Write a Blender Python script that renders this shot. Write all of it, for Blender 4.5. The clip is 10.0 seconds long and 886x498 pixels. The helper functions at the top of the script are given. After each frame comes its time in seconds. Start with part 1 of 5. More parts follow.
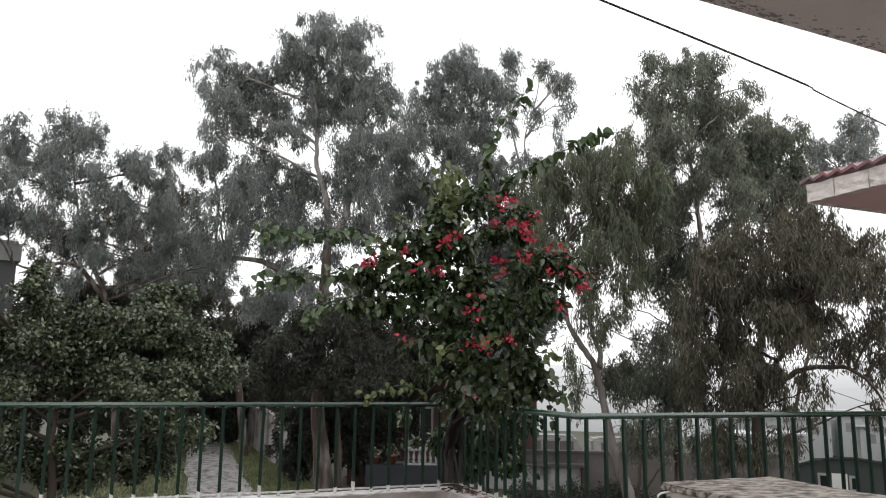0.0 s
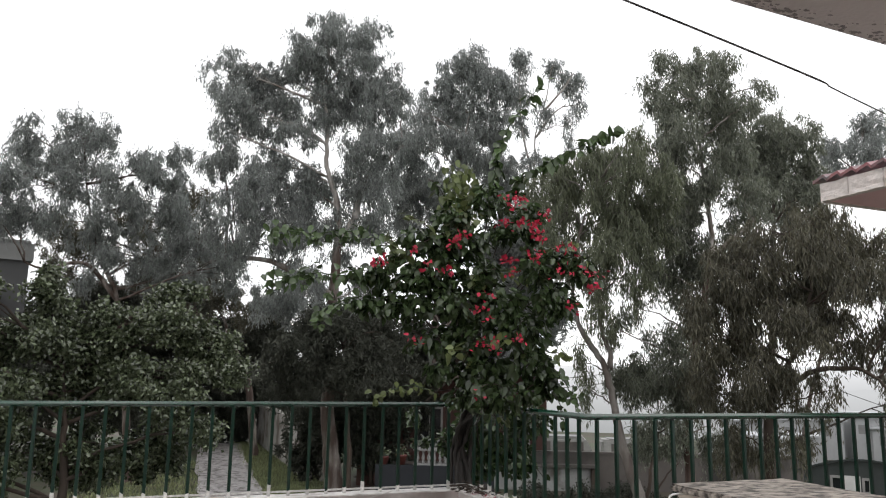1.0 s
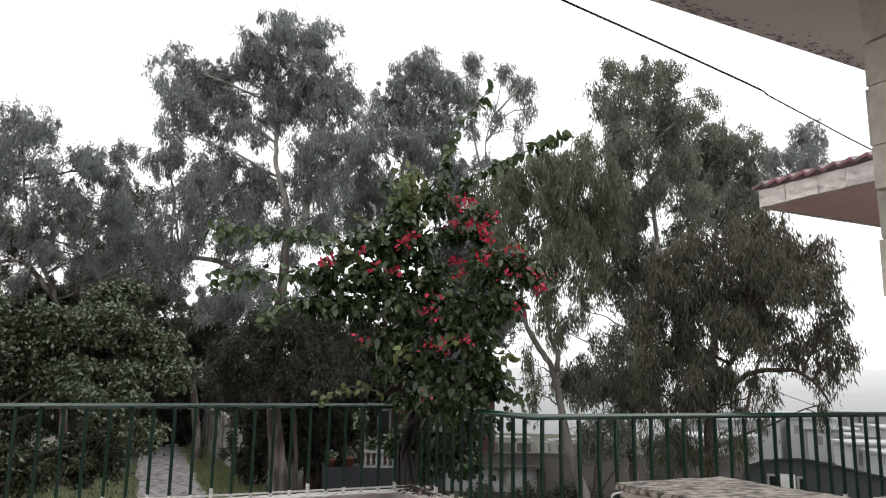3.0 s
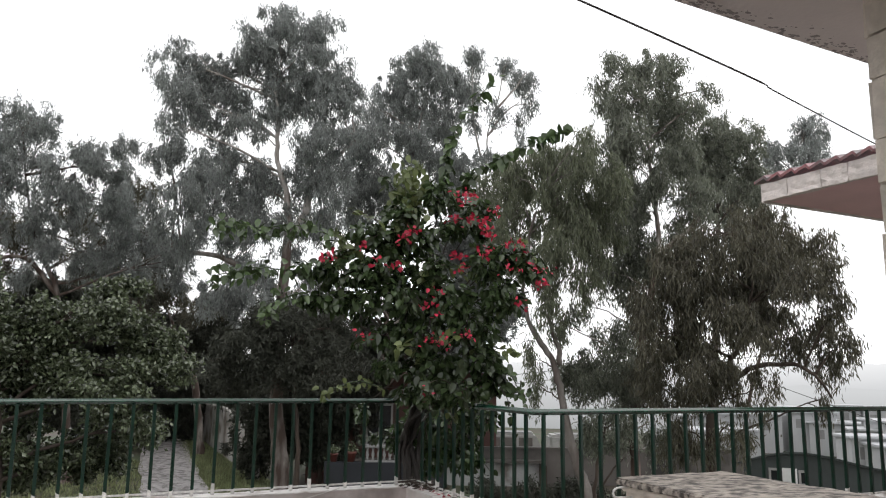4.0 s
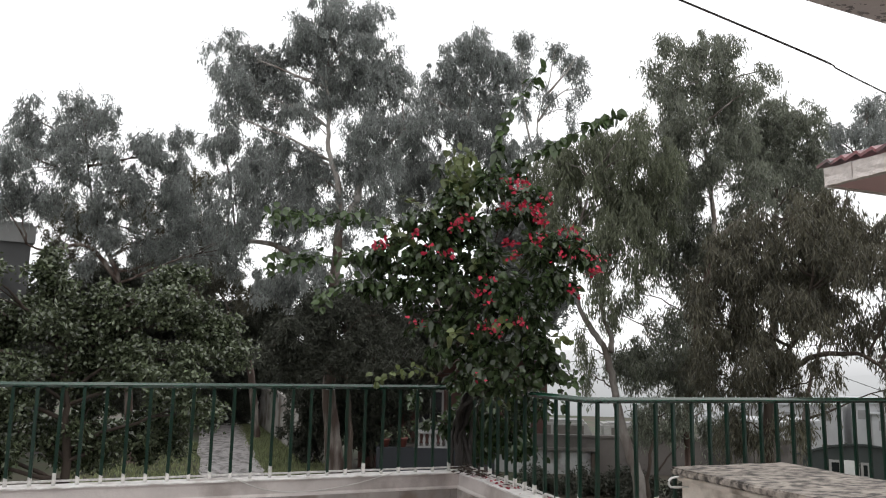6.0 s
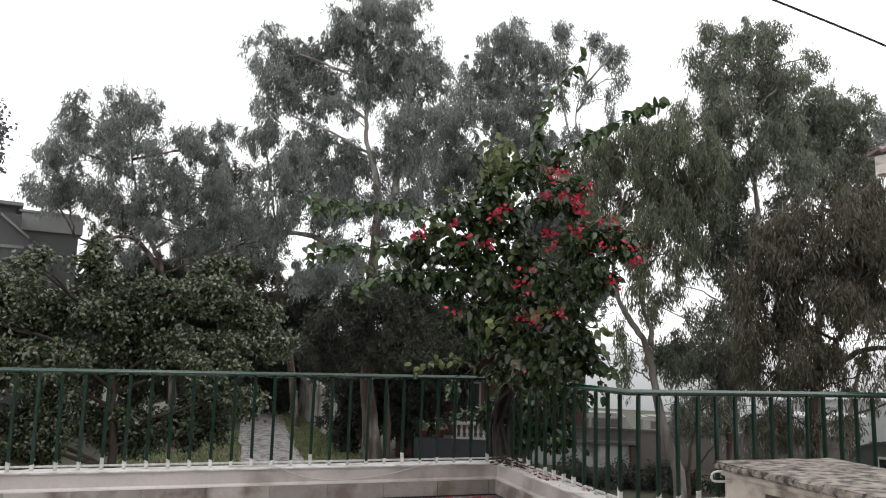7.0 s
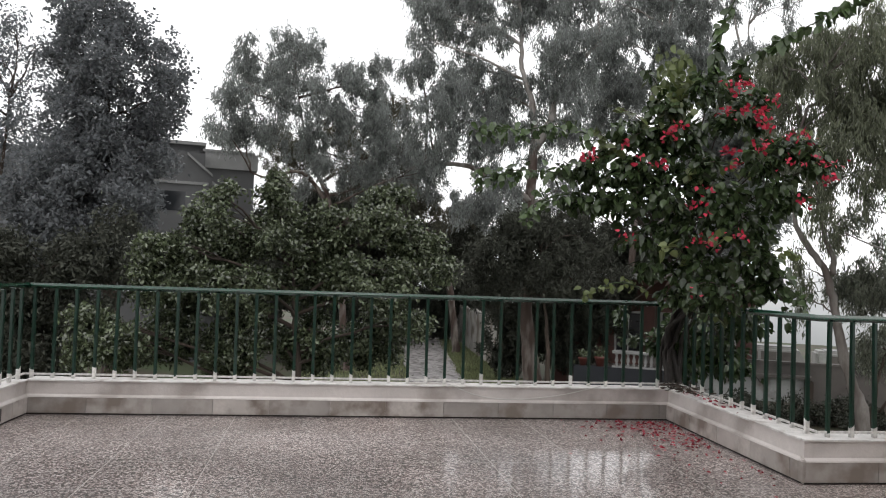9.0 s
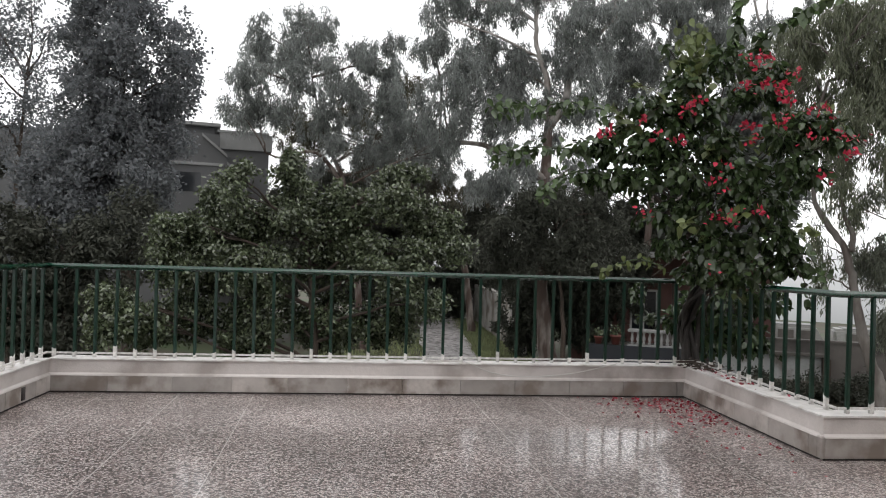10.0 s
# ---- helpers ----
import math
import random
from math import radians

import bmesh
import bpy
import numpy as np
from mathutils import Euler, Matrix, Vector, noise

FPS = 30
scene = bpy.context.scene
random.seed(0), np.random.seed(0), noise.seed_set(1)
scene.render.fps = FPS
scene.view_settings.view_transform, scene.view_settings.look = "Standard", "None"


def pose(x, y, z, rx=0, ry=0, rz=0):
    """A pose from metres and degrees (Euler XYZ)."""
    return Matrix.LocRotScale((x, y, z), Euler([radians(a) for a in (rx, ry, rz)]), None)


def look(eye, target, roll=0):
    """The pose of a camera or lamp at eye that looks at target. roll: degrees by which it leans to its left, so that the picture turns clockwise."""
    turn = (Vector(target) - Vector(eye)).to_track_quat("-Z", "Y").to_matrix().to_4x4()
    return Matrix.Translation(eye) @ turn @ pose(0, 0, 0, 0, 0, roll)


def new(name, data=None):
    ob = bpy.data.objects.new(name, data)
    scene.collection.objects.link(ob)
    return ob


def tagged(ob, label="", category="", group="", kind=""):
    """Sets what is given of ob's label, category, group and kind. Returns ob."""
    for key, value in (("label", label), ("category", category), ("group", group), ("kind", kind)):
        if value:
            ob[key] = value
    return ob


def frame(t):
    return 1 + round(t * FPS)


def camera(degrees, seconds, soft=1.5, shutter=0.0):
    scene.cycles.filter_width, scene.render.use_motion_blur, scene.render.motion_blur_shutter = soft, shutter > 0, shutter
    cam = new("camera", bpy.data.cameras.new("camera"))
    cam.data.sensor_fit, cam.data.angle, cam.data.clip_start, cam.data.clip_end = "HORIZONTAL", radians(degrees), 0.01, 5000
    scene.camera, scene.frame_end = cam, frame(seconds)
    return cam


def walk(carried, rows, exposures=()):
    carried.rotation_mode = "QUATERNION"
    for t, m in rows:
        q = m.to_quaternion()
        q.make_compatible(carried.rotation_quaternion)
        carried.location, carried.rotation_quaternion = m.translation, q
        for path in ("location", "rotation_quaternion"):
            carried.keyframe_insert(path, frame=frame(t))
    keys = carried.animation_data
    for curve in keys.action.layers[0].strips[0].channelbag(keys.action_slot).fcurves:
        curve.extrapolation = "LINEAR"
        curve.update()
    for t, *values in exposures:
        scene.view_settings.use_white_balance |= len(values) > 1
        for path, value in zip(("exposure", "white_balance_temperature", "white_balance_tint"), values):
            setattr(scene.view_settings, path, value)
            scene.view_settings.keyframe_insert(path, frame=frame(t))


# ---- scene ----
cam = camera(61.6, 10.0, soft=1.1)
walk(cam, [
    (0.0, pose(0.124, -0.100, 1.501, 99.62, -0.81, -22.48)),
    (0.5, pose(0.128, -0.080, 1.497, 99.66, -0.70, -22.27)),
    (1.0, pose(0.134, -0.076, 1.496, 99.64, -0.98, -21.75)),
    (1.5, pose(0.133, -0.070, 1.496, 99.79, -1.29, -21.88)),
    (2.0, pose(0.146, -0.077, 1.492, 100.57, -1.41, -24.29)),
    (2.5, pose(0.148, -0.079, 1.485, 100.20, -0.97, -25.50)),
    (4.0, pose(0.164, -0.067, 1.489, 99.46, -0.85, -25.46)),
    (4.5, pose(0.163, -0.065, 1.486, 99.48, -0.96, -25.14)),
    (5.0, pose(0.161, -0.072, 1.487, 99.63, -0.91, -24.90)),
    (5.5, pose(0.148, -0.070, 1.491, 99.08, -0.99, -23.21)),
    (7.0, pose(0.136, -0.039, 1.479, 97.71, -1.68, -18.83)),
    (7.5, pose(0.107, -0.043, 1.453, 97.70, -1.70, -16.58)),
    (8.0, pose(0.088, -0.021, 1.454, 96.27, -2.18, -14.25)),
    (8.5, pose(0.048, 0.011, 1.424, 93.42, -2.76, -10.02)),
    (9.0, pose(0.015, -0.007, 1.414, 92.01, -1.91, -6.97)),
    (9.5, pose(0.030, 0.019, 1.404, 91.10, -1.76, -6.16)),
    (10.0, pose(0.000, 0.000, 1.399, 90.41, -1.61, -5.85)),
])
scene.view_settings.exposure = 0.0

# ---- light: an overcast, rainy sky ----
world = bpy.data.worlds.new("overcast_sky")
scene.world = world
world.use_nodes = True
wn, wl = world.node_tree.nodes, world.node_tree.links
sky = wn.new("ShaderNodeTexSky")
sky.sky_type, sky.sun_disc = "NISHITA", False
sky.sun_elevation, sky.sun_rotation = radians(55), radians(150)
sky_grey = wn.new("ShaderNodeHueSaturation")
sky_grey.inputs["Saturation"].default_value = 0.06
sky_scale = wn.new("ShaderNodeMix")
sky_scale.data_type = "RGBA"
sky_scale.inputs["Factor"].default_value = 0.985
sky_scale.inputs["B"].default_value = (1.0, 1.0, 1.02, 1)
wl.new(sky.outputs["Color"], sky_grey.inputs["Color"])
wl.new(sky_grey.outputs["Color"], sky_scale.inputs["A"])
wl.new(sky_scale.outputs["Result"], wn["Background"].inputs["Color"])
wn["Background"].inputs["Strength"].default_value = 1.25
sun_data = bpy.data.lights.new("sun", "SUN")
sun_data.energy, sun_data.angle, sun_data.color = 0.5, radians(40), (1.0, 0.98, 0.95)
sun = new("sun", sun_data)
sun.matrix_world = look((0, 0, 30), (6, 12, 0))


# ---- materials ----
def mat(name, color, rough=0.6, metal=0.0, vary=0.0, scale=6.0, bump=0.0, bump_scale=40.0, second=None, coat=0.0,
        island=0.0, translucent=0.0, spec=0.5, dirt=None, dirt_amount=0.0, dirt_scale=1.5, stretch=(1, 1, 1), obj_rand=0.0, sheen=0.0):
    """A node material: base colour broken up by grain and stains, with optional relief."""
    m = bpy.data.materials.new(name)
    m.use_nodes = True
    n, l = m.node_tree.nodes, m.node_tree.links
    b = n["Principled BSDF"]
    b.inputs["Roughness"].default_value = rough
    b.inputs["Metallic"].default_value = metal
    b.inputs["Specular IOR Level"].default_value = spec
    b.inputs["Coat Weight"].default_value = coat
    b.inputs["Coat Roughness"].default_value = 0.08
    b.inputs["Sheen Weight"].default_value = sheen
    b.inputs["Sheen Roughness"].default_value = 0.5
    tc = n.new("ShaderNodeTexCoord")
    mp = n.new("ShaderNodeMapping")
    mp.inputs["Scale"].default_value = stretch
    l.new(tc.outputs["Object"], mp.inputs["Vector"])
    out = None

    def mix(fac, a, c):
        x = n.new("ShaderNodeMix")
        x.data_type = "RGBA"
        if isinstance(fac, float):
            x.inputs["Factor"].default_value = fac
        else:
            l.new(fac, x.inputs["Factor"])
        for key, v in (("A", a), ("B", c)):
            if isinstance(v, tuple):
                x.inputs[key].default_value = (*v, 1)
            else:
                l.new(v, x.inputs[key])
        return x.outputs["Result"]

    def noise_tex(sc, detail=4.0, lo=0.35, hi=0.65):
        t = n.new("ShaderNodeTexNoise")
        t.inputs["Scale"].default_value = sc
        t.inputs["Detail"].default_value = detail
        l.new(mp.outputs["Vector"], t.inputs["Vector"])
        r = n.new("ShaderNodeMapRange")
        r.inputs["From Min"].default_value, r.inputs["From Max"].default_value = lo, hi
        l.new(t.outputs["Fac"], r.inputs["Value"])
        return r.outputs["Result"]

    second = second or tuple(max(0.0, c * (1 - vary)) for c in color)
    out = mix(noise_tex(scale), color, second)
    if vary:
        out = mix(noise_tex(scale * 9, 6.0, 0.4, 0.75), out, tuple(c * (1 - 0.6 * vary) for c in color))
    if island:
        g = n.new("ShaderNodeNewGeometry")
        r = n.new("ShaderNodeMapRange")
        r.inputs["To Min"].default_value, r.inputs["To Max"].default_value = 1 - island, 1 + island
        l.new(g.outputs["Random Per Island"], r.inputs["Value"])
        h = n.new("ShaderNodeHueSaturation")
        l.new(r.outputs["Result"], h.inputs["Value"])
        l.new(out, h.inputs["Color"])
        out = h.outputs["Color"]
    if obj_rand:
        o = n.new("ShaderNodeObjectInfo")
        r = n.new("ShaderNodeMapRange")
        r.inputs["To Min"].default_value, r.inputs["To Max"].default_value = 1 - obj_rand, 1 + obj_rand
        l.new(o.outputs["Random"], r.inputs["Value"])
        h = n.new("ShaderNodeHueSaturation")
        l.new(r.outputs["Result"], h.inputs["Value"])
        l.new(out, h.inputs["Color"])
        out = h.outputs["Color"]
    if dirt:
        d = noise_tex(dirt_scale, 8.0, 0.62 - 0.3 * dirt_amount, 0.75 - 0.2 * dirt_amount)
        out = mix(d, out, dirt)
    l.new(out, b.inputs["Base Color"])
    if bump:
        t = n.new("ShaderNodeTexNoise")
        t.inputs["Scale"].default_value = bump_scale
        t.inputs["Detail"].default_value = 6
        l.new(mp.outputs["Vector"], t.inputs["Vector"])
        bp = n.new("ShaderNodeBump")
        bp.inputs["Strength"].default_value = bump
        bp.inputs["Distance"].default_value = 0.02
        l.new(t.outputs["Fac"], bp.inputs["Height"])
        l.new(bp.outputs["Normal"], b.inputs["Normal"])
    if translucent:
        tr = n.new("ShaderNodeBsdfTranslucent")
        l.new(out, tr.inputs["Color"])
        mx = n.new("ShaderNodeMixShader")
        mx.inputs["Fac"].default_value = translucent
        l.new(b.outputs["BSDF"], mx.inputs[1])
        l.new(tr.outputs["BSDF"], mx.inputs[2])
        l.new(mx.outputs["Shader"], n["Material Output"].inputs["Surface"])
    return m


def terrazzo(name):
    """Wet mosaic chip floor: pale and dark chips in a grey-pink bed, with puddled and drier patches."""
    m = bpy.data.materials.new(name)
    m.use_nodes = True
    n, l = m.node_tree.nodes, m.node_tree.links
    b = n["Principled BSDF"]
    tc = n.new("ShaderNodeTexCoord")
    vo = n.new("ShaderNodeTexVoronoi")
    vo.inputs["Scale"].default_value = 78
    vo.inputs["Randomness"].default_value = 1
    l.new(tc.outputs["Object"], vo.inputs["Vector"])
    sep = n.new("ShaderNodeSeparateColor")
    l.new(vo.outputs["Color"], sep.inputs["Color"])
    ramp = n.new("ShaderNodeValToRGB")
    e = ramp.color_ramp
    e.interpolation = "CONSTANT"
    e.elements[0].position, e.elements[0].color = 0.0, (0.025, 0.020, 0.019, 1)
    e.elements[1].position, e.elements[1].color = 0.26, (0.145, 0.108, 0.102, 1)
    for pos, c in ((0.42, (0.43, 0.345, 0.325, 1)), (0.60, (0.62, 0.54, 0.515, 1)), (0.82, (0.76, 0.71, 0.68, 1))):
        e.elements.new(pos).color = c
    l.new(sep.outputs["Red"], ramp.inputs["Fac"])
    ed = n.new("ShaderNodeTexVoronoi")
    ed.feature = "DISTANCE_TO_EDGE"
    ed.inputs["Scale"].default_value = 78
    l.new(tc.outputs["Object"], ed.inputs["Vector"])
    lt = n.new("ShaderNodeMath")
    lt.operation, lt.inputs[1].default_value = "LESS_THAN", 0.08
    l.new(ed.outputs["Distance"], lt.inputs[0])
    mx = n.new("ShaderNodeMix")
    mx.data_type = "RGBA"
    mx.inputs["B"].default_value = (0.11, 0.08, 0.072, 1)
    l.new(lt.outputs["Value"], mx.inputs["Factor"])
    l.new(ramp.outputs["Color"], mx.inputs["A"])
    st = n.new("ShaderNodeTexNoise")
    st.inputs["Scale"].default_value, st.inputs["Detail"].default_value = 1.1, 5
    l.new(tc.outputs["Object"], st.inputs["Vector"])
    mr = n.new("ShaderNodeMapRange")
    mr.inputs["From Min"].default_value, mr.inputs["From Max"].default_value = 0.35, 0.65
    mr.inputs["To Min"].default_value, mr.inputs["To Max"].default_value = 0.75, 1.1
    l.new(st.outputs["Fac"], mr.inputs["Value"])
    hs = n.new("ShaderNodeHueSaturation")
    l.new(mr.outputs["Result"], hs.inputs["Value"])
    l.new(mx.outputs["Result"], hs.inputs["Color"])
    l.new(hs.outputs["Color"], b.inputs["Base Color"])
    b.inputs["Roughness"].default_value = 0.35
    b.inputs["Coat Weight"].default_value = 0.9
    b.inputs["Coat IOR"].default_value = 1.33
    rr = n.new("ShaderNodeMapRange")
    rr.inputs["From Min"].default_value, rr.inputs["From Max"].default_value = 0.4, 0.62
    rr.inputs["To Min"].default_value, rr.inputs["To Max"].default_value = 0.015, 0.06
    l.new(st.outputs["Fac"], rr.inputs["Value"])
    l.new(rr.outputs["Result"], b.inputs["Coat Roughness"])
    bn = n.new("ShaderNodeTexNoise")
    bn.inputs["Scale"].default_value, bn.inputs["Detail"].default_value = 26, 3
    l.new(tc.outputs["Object"], bn.inputs["Vector"])
    bp = n.new("ShaderNodeBump")
    bp.inputs["Strength"].default_value, bp.inputs["Distance"].default_value = 0.10, 0.01
    l.new(bn.outputs["Fac"], bp.inputs["Height"])
    l.new(bp.outputs["Normal"], b.inputs["Normal"])
    l.new(bp.outputs["Normal"], b.inputs["Coat Normal"])
    return m


M_FLOOR = terrazzo("wet_terrazzo")
M_JOINT = mat("joint_strip", (0.54, 0.51, 0.49), 0.3, vary=0.3, scale=8, coat=0.4)
M_PLASTER = mat("parapet_plaster", (0.66, 0.61, 0.58), 0.55, vary=0.2, scale=2.5, bump=0.15, bump_scale=60,
                dirt=(0.36, 0.32, 0.295), dirt_amount=0.4, dirt_scale=2.2, coat=0.15)
M_MARBLE = mat("skirting_marble", (0.47, 0.43, 0.40), 0.35, vary=0.3, scale=3, coat=0.3, obj_rand=0.28,
               dirt=(0.20, 0.165, 0.14), dirt_amount=0.55, dirt_scale=4.0)
M_CEMENT = mat("white_cement", (0.78, 0.755, 0.73), 0.6, vary=0.3, scale=6, bump=0.3, dirt=(0.38, 0.34, 0.31), dirt_amount=0.35, dirt_scale=5)
M_GREEN = mat("green_paint", (0.005, 0.032, 0.019), 0.3, vary=0.35, scale=9, bump=0.05, bump_scale=90, coat=0.1,
              dirt=(0.05, 0.06, 0.05), dirt_amount=0.1, dirt_scale=14)
M_RAIL = mat("wet_green_handrail", (0.009, 0.058, 0.033), 0.22, vary=0.35, scale=9, bump=0.06, bump_scale=60, coat=1.0)
# White trim dimmed to stand for shade; the vans use it too.
M_DIMWHITE = mat("dimmed_white_paint", (0.34, 0.335, 0.32), 0.7, vary=0.3, scale=2)
M_DROP = mat("water_drop", (0.75, 0.77, 0.78), 0.05, spec=0.8)
M_BARE = mat("peeled_white_base", (0.74, 0.72, 0.69), 0.55, vary=0.4, scale=30, bump=0.2, obj_rand=0.2)
M_SLAB = mat("weathered_slab", (0.50, 0.44, 0.38), 0.62, vary=0.5, scale=9, bump=0.6, bump_scale=25,
             dirt=(0.05, 0.042, 0.036), dirt_amount=0.62, dirt_scale=13.0, stretch=(0.7, 1.3, 1))
M_BOXWALL = mat("limewashed_render", (0.80, 0.72, 0.63), 0.75, vary=0.2, scale=5, bump=0.3, bump_scale=40,
                dirt=(0.25, 0.21, 0.17), dirt_amount=0.25, dirt_scale=3)
M_SOFFIT = mat("soffit_plaster", (0.78, 0.73, 0.71), 0.8, vary=0.1, scale=1.2, bump=0.1)
M_MOULD = mat("mould_stain", (0.44, 0.41, 0.40), 0.9, vary=0.5, scale=12)
M_STONE = mat("cream_stone", (0.84, 0.77, 0.68), 0.75, vary=0.3, scale=9, bump=0.6, bump_scale=22, obj_rand=0.14)
M_FASCIA = mat("rough_white_stone", (0.74, 0.67, 0.63), 0.7, vary=0.3, scale=10, bump=0.9, bump_scale=14, obj_rand=0.12)
M_TILE = mat("red_roof_tile", (0.17, 0.022, 0.027), 0.3, vary=0.4, scale=9, bump=0.2, coat=0.8, obj_rand=0.35, dirt=(0.04, 0.02, 0.018), dirt_amount=0.4, dirt_scale=9)
M_PINK = mat("pink_soffit", (0.78, 0.54, 0.54), 0.8, vary=0.12, scale=2)
# Dark colour for the skirting strip and for shade inside the drain hole.
M_DARKHOLE = mat("dark_strip_and_hole_shade", (0.035, 0.028, 0.026), 0.6, vary=0.4, scale=9, bump=0.3)
M_CABLE = mat("cable_sheath", (0.12, 0.12, 0.12), 0.6, vary=0.2)
M_WHITECABLE = mat("white_cord", (0.6, 0.58, 0.55), 0.5, vary=0.2)
# Leaf colour and sheen are paled to stand for mist before the trees.
M_EUC = mat("eucalyptus_leaf", (0.268, 0.288, 0.272), 0.45, vary=0.25, scale=0.6, island=0.42, translucent=0.52, sheen=0.8)
M_EUC_OLIVE = mat("olive_eucalyptus_leaf", (0.195, 0.212, 0.158), 0.45, vary=0.25, scale=0.6, island=0.42, translucent=0.48, sheen=0.5)
M_EUC_PALE = mat("young_eucalyptus_leaf", (0.15, 0.168, 0.10), 0.42, vary=0.25, scale=0.6, island=0.35, translucent=0.4, sheen=0.3)
M_EUC_RUST = mat("rusty_eucalyptus_leaf", (0.105, 0.098, 0.062), 0.45, vary=0.3, scale=0.5, island=0.35, translucent=0.36, sheen=0.25)
M_DARKLEAF = mat("dark_needle_leaf", (0.068, 0.072, 0.056), 0.55, spec=0.2, vary=0.3, scale=0.7, island=0.4, translucent=0.15)
M_BROAD = mat("broad_leaf", (0.120, 0.147, 0.081), 0.25, vary=0.3, scale=0.9, island=0.6, translucent=0.16, coat=0.7)
# Blue-grey paleness and sheen put the mist into this leaf colour.
M_CYPRESS = mat("mist_paled_green_leaf", (0.17, 0.182, 0.19), 0.5, vary=0.25, scale=0.7, island=0.35, translucent=0.5, spec=0.3, sheen=0.7)
M_BARK = mat("pale_smooth_bark", (0.34, 0.30, 0.27), 0.85, vary=0.55, scale=3.5, bump=1.0, bump_scale=10, stretch=(1, 1, 0.3),
             dirt=(0.075, 0.05, 0.04), dirt_amount=0.95, dirt_scale=3.0)
M_BARKWHITE = mat("grey_white_bark", (0.46, 0.43, 0.40), 0.8, vary=0.35, scale=2.5, bump=0.8, bump_scale=10, stretch=(1, 1, 0.35),
             dirt=(0.16, 0.13, 0.11), dirt_amount=0.75, dirt_scale=2.6)
M_BARKGREY = mat("grey_tan_bark", (0.22, 0.20, 0.182), 0.8, vary=0.45, scale=3.0, bump=0.9, bump_scale=10, stretch=(1, 1, 0.35),
             dirt=(0.10, 0.08, 0.07), dirt_amount=0.8, dirt_scale=2.8)
M_STEM = mat("dark_wet_stem", (0.028, 0.022, 0.018), 0.6, vary=0.5, scale=6, bump=0.8, bump_scale=30, stretch=(1, 1, 0.3))
M_BARKRED = mat("peeling_red_bark", (0.26, 0.185, 0.16), 0.85, vary=0.5, scale=3.5, bump=1.0, bump_scale=10, stretch=(1, 1, 0.3),
             dirt=(0.08, 0.046, 0.038), dirt_amount=0.85, dirt_scale=3.0)
M_BARKDARK = mat("brown_bark", (0.075, 0.055, 0.042), 0.85, vary=0.5, scale=3, bump=0.8, bump_scale=12, stretch=(1, 1, 0.25))
M_VINELEAF = mat("creeper_leaf", (0.062, 0.095, 0.038), 0.24, vary=0.3, scale=2.5, island=0.5, translucent=0.24, coat=0.2, obj_rand=0.35)
M_VINENEW = mat("young_creeper_leaf", (0.165, 0.205, 0.075), 0.3, vary=0.3, scale=3, island=0.3, translucent=0.3, obj_rand=0.3)
M_BRACT = mat("red_bract", (0.54, 0.022, 0.062), 0.5, vary=0.35, scale=9, island=0.35, translucent=0.3)
M_PETAL = mat("fallen_red_bract", (0.36, 0.02, 0.045), 0.4, vary=0.4, scale=9, island=0.5)
M_EARTH = mat("damp_earth", (0.085, 0.07, 0.05), 0.8, vary=0.4, scale=0.5, bump=0.5, bump_scale=4,
              dirt=(0.05, 0.075, 0.03), dirt_amount=0.6, dirt_scale=0.25)
M_PATH = mat("wet_cement_path", (0.50, 0.47, 0.465), 0.5, vary=0.45, scale=5, bump=0.8, bump_scale=14, stretch=(1, 0.6, 1),
             dirt=(0.09, 0.08, 0.07), dirt_amount=0.55, dirt_scale=4.0)
M_GRASS = mat("grass_blade", (0.25, 0.28, 0.14), 0.5, vary=0.3, scale=0.8, island=0.5, translucent=0.2)
M_GREYWALL = mat("grey_render", (0.135, 0.12, 0.11), 0.8, vary=0.3, scale=0.5, bump=0.2, dirt=(0.05, 0.045, 0.042), dirt_amount=0.5, dirt_scale=0.7)
M_HOUSE = mat("grey_house_render", (0.115, 0.115, 0.117), 0.85, vary=0.25, scale=0.4, dirt=(0.09, 0.09, 0.09), dirt_amount=0.4, dirt_scale=0.4)
M_PLINTH = mat("pale_plinth", (0.40, 0.40, 0.395), 0.7, vary=0.3, scale=1.2, dirt=(0.16, 0.14, 0.125), dirt_amount=0.35, dirt_scale=1.5)
M_HOUSELIGHT = mat("pale_coping", (0.27, 0.27, 0.265), 0.7, vary=0.25, scale=1)
M_GLASSDARK = mat("dark_window_glass", (0.015, 0.017, 0.02), 0.08, vary=0.2, scale=3)
M_WHITE = mat("white_paint", (0.72, 0.72, 0.70), 0.5, vary=0.15, scale=3)
M_RUIN = mat("peeling_white_wall", (0.50, 0.48, 0.45), 0.8, vary=0.35, scale=1.2, bump=0.4, bump_scale=6, dirt=(0.15, 0.125, 0.10), dirt_amount=0.6, dirt_scale=0.9)
# Brick darkened to put the house front's shade into its colour.
M_BRICK = mat("red_brick_wall", (0.095, 0.042, 0.034), 0.8, vary=0.35, scale=2, bump=0.3, bump_scale=10)
M_GATE = mat("blue_grey_metal", (0.024, 0.027, 0.034), 0.35, vary=0.25, scale=2)
M_SHED = mat("dark_shed_roof", (0.05, 0.06, 0.058), 0.5, vary=0.3, scale=1)
# Town roofs and walls are kept pale to stand for mist.
M_ROOFWHITE = mat("pale_sheet_roof", (0.43, 0.44, 0.45), 0.5, vary=0.12, scale=0.5)
M_TOWN = mat("pale_town_wall", (0.46, 0.465, 0.47), 0.9, vary=0.2, scale=0.2)
M_POT = mat("terracotta", (0.14, 0.04, 0.032), 0.6, vary=0.3, scale=6)


